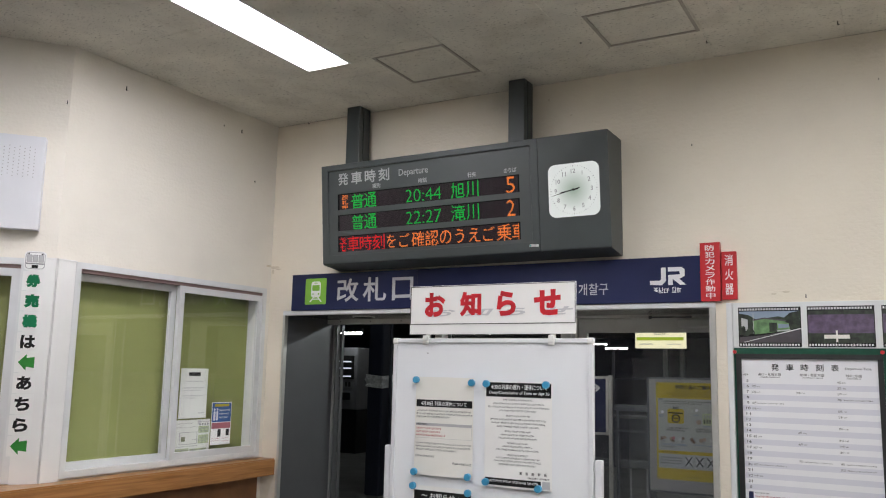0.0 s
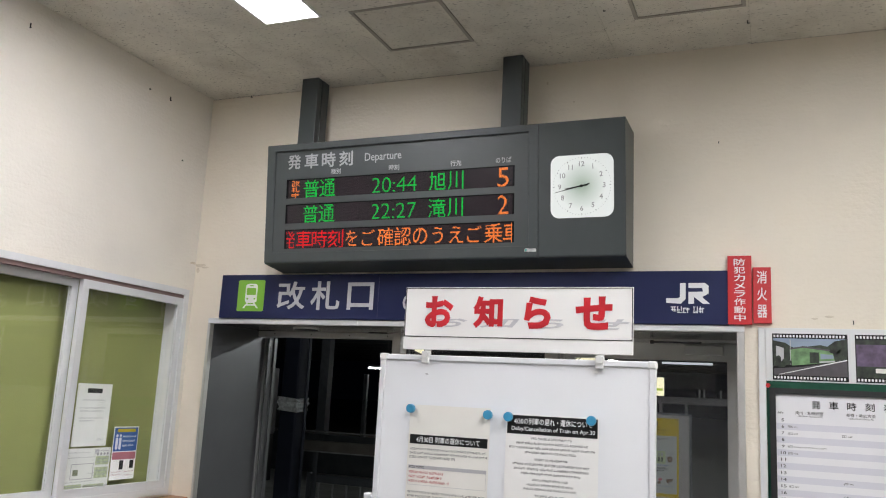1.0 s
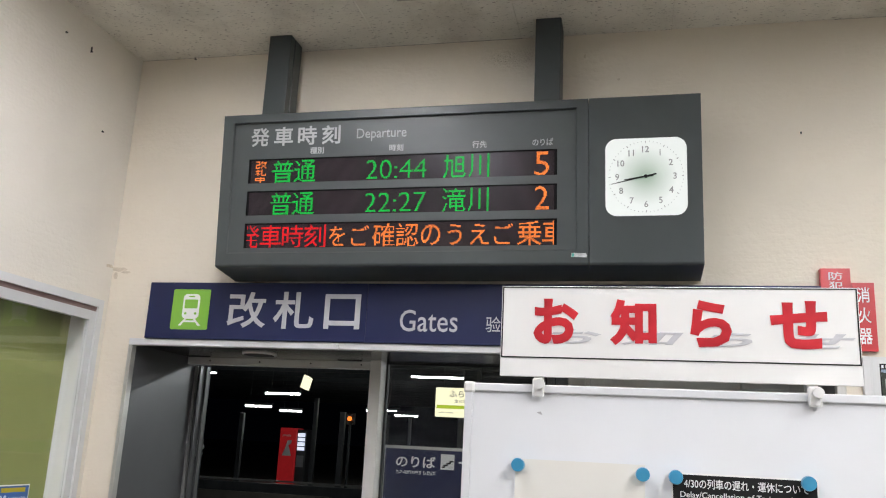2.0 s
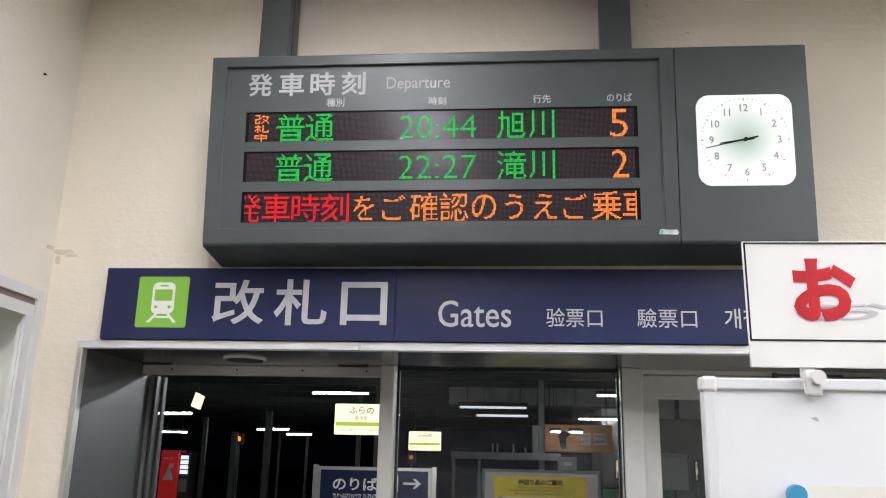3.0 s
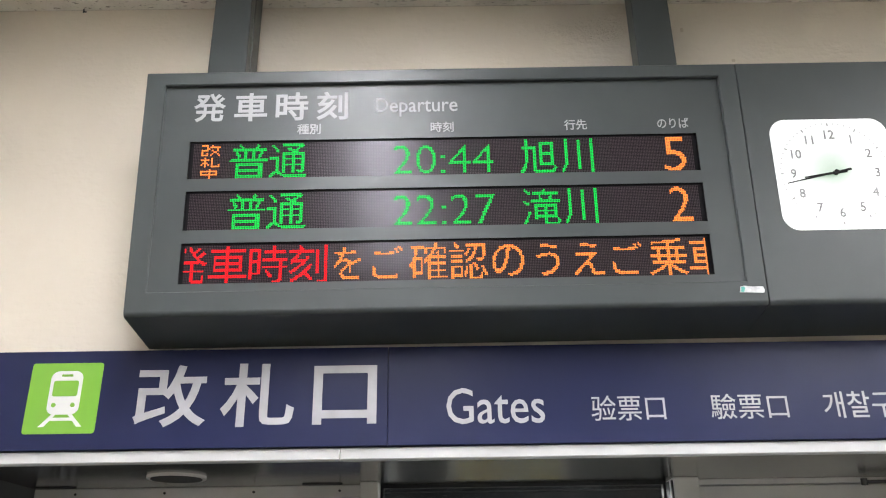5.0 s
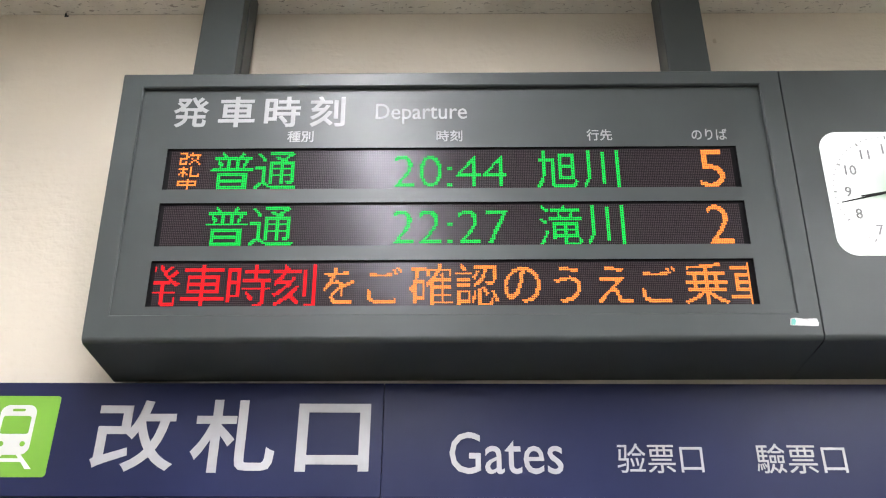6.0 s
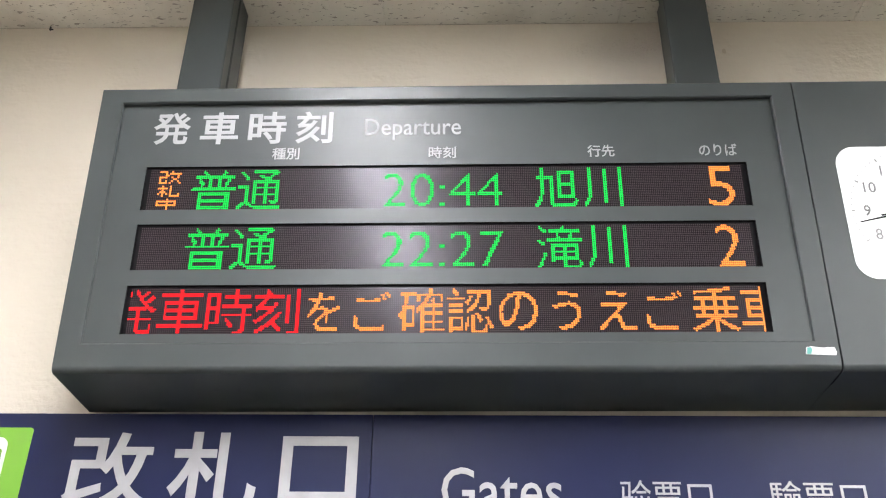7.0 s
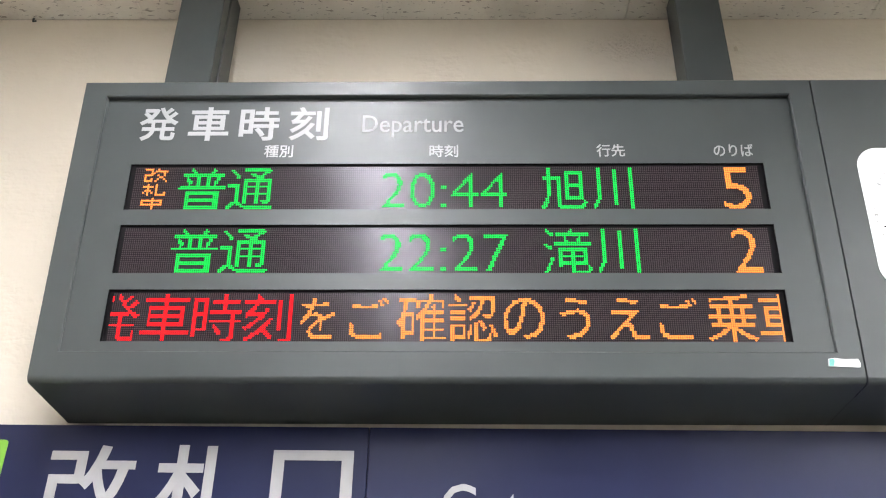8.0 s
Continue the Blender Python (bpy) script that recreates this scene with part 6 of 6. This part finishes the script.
part("small_print", bars([(1.78, 2.21, 1.53, 0.016), (1.70, 2.30, 1.503, 0.018), (1.75, 2.26, 1.476, 0.016), (1.66, 2.3, 1.415, 0.014), (1.66, 2.1, 1.392, 0.012), (1.68, 1.92, 1.115, 0.018), (1.68, 1.90, 1.09, 0.018), (2.02, 2.30, 1.115, 0.018), (2.02, 2.26, 1.09, 0.018),
                          (1.60, 1.86, 0.785, 0.014), (1.60, 1.86, 0.755, 0.014), (1.60, 1.84, 0.725, 0.014), (1.64, 1.80, 0.845, 0.014), (1.64, 1.78, 0.905, 0.014), (1.9, 2.05, 0.585, 0.014)], F, 0.004), POSTER_INK, ps)
part("round_mark", frame_ring(1.605, 1.648, 1.44, 1.45, 0.004, 0.002, 0.003, F), POSTER_INK, ps)
bg = part("bag_picture", plate(rounded(1.70, 1.885, 1.175, 1.34, 0.02), 0.002, 0.003, F), YELLOW, ps, "yellow bag with a folded bicycle")
part("bag_handle", frame_ring(1.765, 1.825, 1.335, 1.362, 0.008, 0.0021, 0.0031, F), POSTER_INK, bg)
part("bag_flap", rect(1.71, 1.875, 1.285, 1.30, 0.003, 0.0036, F), POSTER_INK, bg)
bm = bmesh.new()
for k in range(16):
    a, b = radians(22.5 * k), radians(22.5 * (k + 1))
    plate([(1.795 + 0.05 * math.cos(a), 1.232 + 0.05 * math.sin(a)), (1.795 + 0.05 * math.cos(b), 1.232 + 0.05 * math.sin(b)), (1.795 + 0.034 * math.cos(b), 1.232 + 0.034 * math.sin(b)), (1.795 + 0.034 * math.cos(a), 1.232 + 0.034 * math.sin(a))], 0.003, 0.0037, F, bm)
rect(1.755, 1.84, 1.228, 1.24, 0.0038, 0.0042, F, bm)
part("bicycle_wheel", bm, POSTER_INK, bg)
cr = part("crate_picture", plate(rounded(2.09, 2.27, 1.17, 1.30, 0.015), 0.002, 0.003, F), GREEN_PRINT, ps, "pale green pet crate")
for k in range(5):
    part("crate_slot", rect(2.105 + 0.03 * k, 2.12 + 0.03 * k, 1.19, 1.235, 0.003, 0.0036, F), POSTER_INK, cr)
    part("crate_slot", rect(2.105 + 0.03 * k, 2.12 + 0.03 * k, 1.245, 1.28, 0.003, 0.0036, F), MID_INK, cr)
part("crate_handle", frame_ring(2.155, 2.205, 1.298, 1.322, 0.006, 0.0021, 0.0031, F), MID_INK, cr)
BROWN_PRINT = mat("brown_print", (0.16, 0.10, 0.07), 0.5, var=0.4, scale=60)
TAN_PRINT = mat("tan_print", (0.34, 0.24, 0.19), 0.5, var=0.4, scale=60)
for x, z, w, m in ((2.05, 1.20, 0.032, TAN_PRINT), (2.31, 1.22, 0.034, BROWN_PRINT), (2.33, 1.28, 0.022, MID_INK), (2.03, 1.33, 0.02, LILAC), (1.64, 1.30, 0.02, LILAC)):
    part("picture", plate([(x + w * random.uniform(0.7, 1.1) * math.cos(0.7 * k), z + w * random.uniform(0.7, 1.1) * math.sin(0.7 * k)) for k in range(9)], 0.002, 0.003, F), m, ps)
for k, x in enumerate((1.645, 1.75, 1.855, 1.985, 2.09, 2.20, 2.31)):
    for dx, dz, w, m in ((-0.015, 0.0, 0.026, (BROWN_PRINT, TAN_PRINT, GREY_INK)[k % 3]), (0.016, 0.012, 0.022, (TAN_PRINT, PINK_PRINT, BROWN_PRINT, MID_INK)[k % 4]), (0.006, -0.024, 0.02, (MID_INK, BROWN_PRINT)[k % 2])):
        part("picture", plate([(x + dx + w * random.uniform(0.6, 1.15) * math.cos(0.785 * a), 1.0 + dz + w * random.uniform(0.6, 1.15) * math.sin(0.785 * a)) for a in range(8)], 0.002, 0.003 + 0.0002 * (dx > 0) + 0.0004 * (dz < 0), F), m, ps)
part("small_print", bars([(1.60, 1.66, 1.26, 0.010), (1.60, 1.66, 1.245, 0.010), (1.61, 1.92, 0.94, 0.009), (1.61, 1.92, 0.927, 0.009), (1.98, 2.36, 0.94, 0.009), (1.99, 2.05, 1.27, 0.012), (2.1, 2.3, 1.15, 0.01)], F, 0.0042), BLUE_PRINT, ps)
for x in (1.93, 2.05, 2.17, 2.29):
    p = part("crossed_picture", plate(rounded(x - 0.04, x + 0.04, 0.71, 0.81, 0.012), 0.002, 0.003, F), GREY_INK, ps)
    bm = plate([(x - 0.045, 0.71), (x - 0.028, 0.71), (x + 0.045, 0.81), (x + 0.028, 0.81)], 0.003, 0.004, F)
    plate([(x + 0.045, 0.71), (x + 0.028, 0.71), (x - 0.045, 0.81), (x - 0.028, 0.81)], 0.0041, 0.0045, F, bm)
    part("cross_mark", bm, POSTER_INK, p)
for x, z in ((1.585, 1.62), (2.388, 1.62), (1.585, 0.565)):
    part("drawing_pin", cyl((x + 0.028, 4.894, z - 0.03), 0.008, 0.008, "Y", 12), STEEL_DARK, ps)

# train standing across the platform
q = root("train_car", (9.0, 19.0, -0.02), "silver train car with a green band and lit windows", "train")
part("body", box(4.3, 22.0, 22.0, 24.8, 1.16, 3.45, 0.06), TRAIN_SILVER, q)
part("lower_band", box(4.3, 22.0, 22.0, 24.8, 0.30, 1.158), TRAIN_GREEN, q, "green lower body")
part("roof", box(4.25, 22.1, 22.1, 24.7, 3.451, 3.75, 0.1), ROOF_STEEL, q)
for a, b in ((4.70, 5.02), (5.38, 5.92), (6.95, 7.27), (8.12, 8.60), (9.62, 9.90), (11.0, 12.0), (13.0, 14.0)):
    w = part("window", box(a, b, 21.985, 22.02, 1.46, 1.96, 0.01), TRAIN_LIT, q, "lit window")
    part("window_frame", frame_ring(a - 0.05, b + 0.05, 1.41, 2.01, 0.045, -22.0, -21.97, GATE), ROOF_STEEL, w)
    part("seat_top", box(a + 0.03, a + (b - a) * 0.45, 21.975, 21.984, 1.46, 1.62, 0.003), mat("dim_seat", (0.07, 0.08, 0.06), 0.8), w)
for a in (4.6, 8.0, 12.0, 17.0, 21.0):
    part("wheel", cyl((a, 22.6, 0.32), 0.40, 0.14, "Y", 24), STEEL_DARK, q)
for a in (6.2, 7.0):
    part("door", box(a, a + 0.7, 21.98, 22.02, 0.5, 2.5), TRAIN_SILVER, q)
q.location.x += 0.18

q = root("orange_notice", (3.45, 20.5, 2.22), "orange hanging notice board with dark print", "sign")
part("panel", box(2.61, 4.45, 20.5, 20.55, 2.13, 2.87, 0.01), ORANGE, q)
F = frame_at((0, 20.5, 0), (1, 0, 0), (0, 0, 1))
for a, b in ((3.60, 3.86), (3.94, 4.28)):
    p = part("pictogram", rect(a, b, 2.33, 2.64, 0, 0.004, F), mat("dull_white_print", (0.30, 0.28, 0.25), 0.5), q)
    part("print", bars([(a + 0.02, b - 0.02, 2.53, 0.07), (a + 0.02, b - 0.02, 2.40, 0.07)], F, 0.006), BLACK_INK, p)
part("pictogram", plate([(3.05, 2.22), (3.2, 2.22), (3.18, 2.5), (3.32, 2.62), (3.1, 2.72), (2.98, 2.55)], 0, 0.004, F), BLACK_INK, q)
part("caption", bars([(2.72, 3.45, 2.17, 0.06)], F, 0.004), MID_INK, q)
for x in (2.75, 4.3):
    part("hanger", cyl((x, 20.52, 3.485), 0.02, 1.23, seg=8), ROOF_STEEL, q)
q.location.x += 0.17

q = root("canopy_fascia", (2.8, 20.8, 3.38), "grey canopy fascia panels over the far platform", "fascia", kind="structure")
for a, b in ((-0.1, 1.05), (1.06, 2.40), (2.62, 4.1), (4.11, 5.62)):
    part("panel", box(a, b, 20.8, 20.84, 3.40, 3.93, 0.006), OUT_GREY, q)
part("lip", box(-0.1, 5.62, 20.76, 20.85, 3.34, 3.395), OUT_DARK, q)
for a, b in ((5.64, 6.16), (6.30, 6.92)):
    part("panel", box(a, b, 20.7, 20.74, 3.08, 3.98, 0.006), PALE, q, "pale end panel")
q.location.x += 0.2
q = root("canopy_post", (2.5, 20.6, -0.02), "square grey canopy post with a junction box", "column")
part("post", box(2.42, 2.58, 20.62, 20.78, -0.02, 4.1, 0.01), OUT_GREY, q)
part("junction_box", box(2.24, 2.41, 20.62, 20.74, 2.02, 2.84, 0.01), OUT_GREY, q)
q.location.x += 0.2
q = root("platform_rail_panel", (1.5, 20.4, -0.02), "grey rail panel along the far platform", "railing")
part("rail", box(0.0, 3.0, 20.40, 20.44, 1.90, 2.09, 0.01), OUT_GREY, q)
for x in (0.08, 0.78, 2.95):
    part("post", box(x - 0.04, x + 0.04, 20.44, 20.50, -0.02, 2.05), OUT_GREY, q)
for x in (1.15, 1.28, 1.72, 2.05):
    part("small_lamp", box(x - 0.02, x + 0.02, 20.36, 20.40, 2.10, 2.10 + 0.12 + 0.1 * (x < 1.8)), PALE, q)
q.location.x += 0.2
q = root("meter_box", (3.16, 20.1, -0.02), "grey meter box with a white label on a post", "meter box")
part("box", box(2.92, 3.40, 20.05, 20.2, 1.62, 2.0, 0.02), OUT_GREY, q)
part("label", box(3.06, 3.28, 20.035, 20.049, 1.77, 1.86), PALE, q)
part("post", box(3.12, 3.20, 20.1, 20.18, -0.02, 1.62), OUT_DARK, q)
q.location.x += 0.2

q = root("panel_stand", (4.88, 14.0, -0.02), "pale notice panel with a print line on a steel post", "notice board")
part("panel", box(4.62, 5.14, 14.0, 14.04, 1.33, 2.02, 0.008), PALE, q)
part("print", bars([(4.70, 5.05, 1.93, 0.05)], frame_at((0, 14.0, 0), (1, 0, 0), (0, 0, 1)), 0.003), MID_INK, q)
part("post", box(4.85, 4.91, 14.041, 14.08, -0.02, 2.1), ROOF_STEEL, q)
q.location.x += 0.1
q = root("switch_box", (4.53, 14.2, -0.02), "small grey switch box high on a slim pole", "switch box")
part("box", box(4.45, 4.61, 14.1, 14.2, 2.36, 2.63, 0.015), OUT_GREY, q)
part("pole", cyl((4.53, 14.24, 1.6), 0.025, 3.24, seg=8), OUT_DARK, q)
q.location.x += 0.12

# right of it: column, gable with an added glow and a shuttered stall, with the footbridge stairs behind
solo("platform_column", box(5.27, 5.46, 7.45, 7.61, -0.02, 3.49, 0.01), mat("beige_column_paint", (0.34, 0.32, 0.29), 0.6, var=0.2, scale=4), "beige-grey painted steel canopy column", "column", "canopy columns")
q = root("platform_shed", (6.6, 9.0, -0.02), "grey platform shed with an added-glow gable strip and shutter", "shed")
part("end_wall", box(5.70, 6.03, 9.02, 9.10, -0.02, 3.2, 0.01), OUT_GREY, q)
G = frame_at((0, 9.0, 0), (1, 0, 0), (0, 0, 1))
# strip emits in place of lamplight on the beige; the part above stays unlit
part("gable_strip", plate([(6.04, 2.31), (8.4, 2.86), (8.4, 3.05), (6.04, 2.53)], -0.06, 0, G), mat("gable_added_glow", (0.62, 0.54, 0.38), 0.5, var=0.12, emit=0.35, dark=True), q, "beige strip with lamplight added as its own glow")
part("gable", plate([(6.04, 2.535), (8.4, 3.055), (8.4, 3.4), (6.04, 3.4)], -0.08, -0.01, G), mat("beige_gable_unlit", (0.46, 0.41, 0.31), 0.6, var=0.15, scale=4), q)
for k in range(9):
    part("shutter_slat", box(6.25, 8.4, 9.3, 9.33, 1.45 + 0.1 * k, 1.53 + 0.1 * k), mat("brown_shutter", (0.22, 0.15, 0.125), 0.5, var=0.3) if k == 0 else bpy.data.materials["brown_shutter"], q)
part("counter", box(6.04, 8.4, 9.2, 9.9, -0.02, 1.2), OUT_DARK, q)
q.location.x += 0.18
q = root("small_notice", (7.0, 9.18, 1.21), "blue and white notice leaning on the shed counter", "notice")
part("sheet", box(6.75, 7.1, 9.2, 9.21, 1.2005, 1.46), mat("dim_blue_sheet", (0.05, 0.10, 0.2), 0.5), q)
part("white_band", box(6.80, 7.02, 9.195, 9.1995, 1.36, 1.42), PALE, q)
q.location.x += 0.18
q = root("footbridge_stair", (8.4, 18.9, 2.0), "pale handrail of the footbridge stairs", "stairs")
F = frame_at((0, 18.9, 0), (1, 0, 0), (0, 0, 1))
part("handrail", plate([(7.82, 2.80), (8.62, 2.80), (8.98, 2.46), (9.06, 2.53), (8.68, 2.91), (7.82, 2.91)], -0.06, 0, F), OUT_GREY, q)
part("landing", box(7.82, 9.1, 18.9, 20.0, 1.9, 2.05), OUT_DARK, q)
part("pole", box(8.32, 8.42, 18.95, 19.05, -0.02, 3.5), OUT_GREY, q)
part("pole", box(9.0, 9.06, 18.95, 19.05, -0.02, 2.5), OUT_DARK, q)
q.location.x += 0.2
for x, y, z in ((-7.27, 25.0, 2.45), (-1.74, 28.0, 1.99)):
    q = root("signal_lamp", (x, y, z), "small amber signal lamp glowing in the dark", "signal lamp", "signal lamps")
    part("lens", cyl((x, y, z), 0.08, 0.06, "Y", 16), AMBER if x < -5 else mat("dim_amber", (0.8, 0.2, 0.04), 0.5, var=0, emit=0.25), q)
    part("hood", box(x - 0.16, x + 0.16, y + 0.04, y + 0.2, z - 0.2, z + 0.2, 0.02), BLACK, q)
    part("mast", cyl((x, y + 0.1, (z - 0.2) / 2), 0.05, z - 0.2, seg=10), ROOF_STEEL, q)
q = root("lit_box_sign", (-5.63, 16.45, 3.0), "small lit yellow box sign hanging edge-on", "sign")
part("box", plate([(-5.74, 2.95), (-5.57, 2.88), (-5.49, 3.18), (-5.65, 3.27)], -0.2, 0, frame_at((0, 16.45, 0), (1, 0, 0), (0, 0, 1))), LANTERN, q)
part("hanger", cyl((-5.62, 16.55, 3.66), 0.015, 0.88, seg=8), ROOF_STEEL, q)

# flaked paint by the corner and over the board
for F, u, v, w, h in ((GATE, 0.035, 2.43, 0.05, 0.012), (GATE, 0.075, 2.415, 0.03, 0.006), (GATE, 0.02, 2.40, 0.012, 0.022), (LEFT, -0.03, 2.44, 0.03, 0.010), (GATE, 3.62, 2.145, 0.022, 0.006), (GATE, 3.56, 2.135, 0.016, 0.005), (GATE, 2.25, 3.42, 0.006, 0.010), (GATE, 2.40, 3.30, 0.007, 0.007)):
    pts = [(u + w * (0.5 + random.uniform(0.3, 0.55)) * math.cos(a * 0.7854), v + h * random.uniform(0.6, 1.2) * math.sin(a * 0.7854)) for a in range(8)]
    solo("paint_flake", plate(pts, 0.0, 0.0012, F), FLAKE, "small flaked patch in the cream wall paint", "paint flake", "paint flakes")
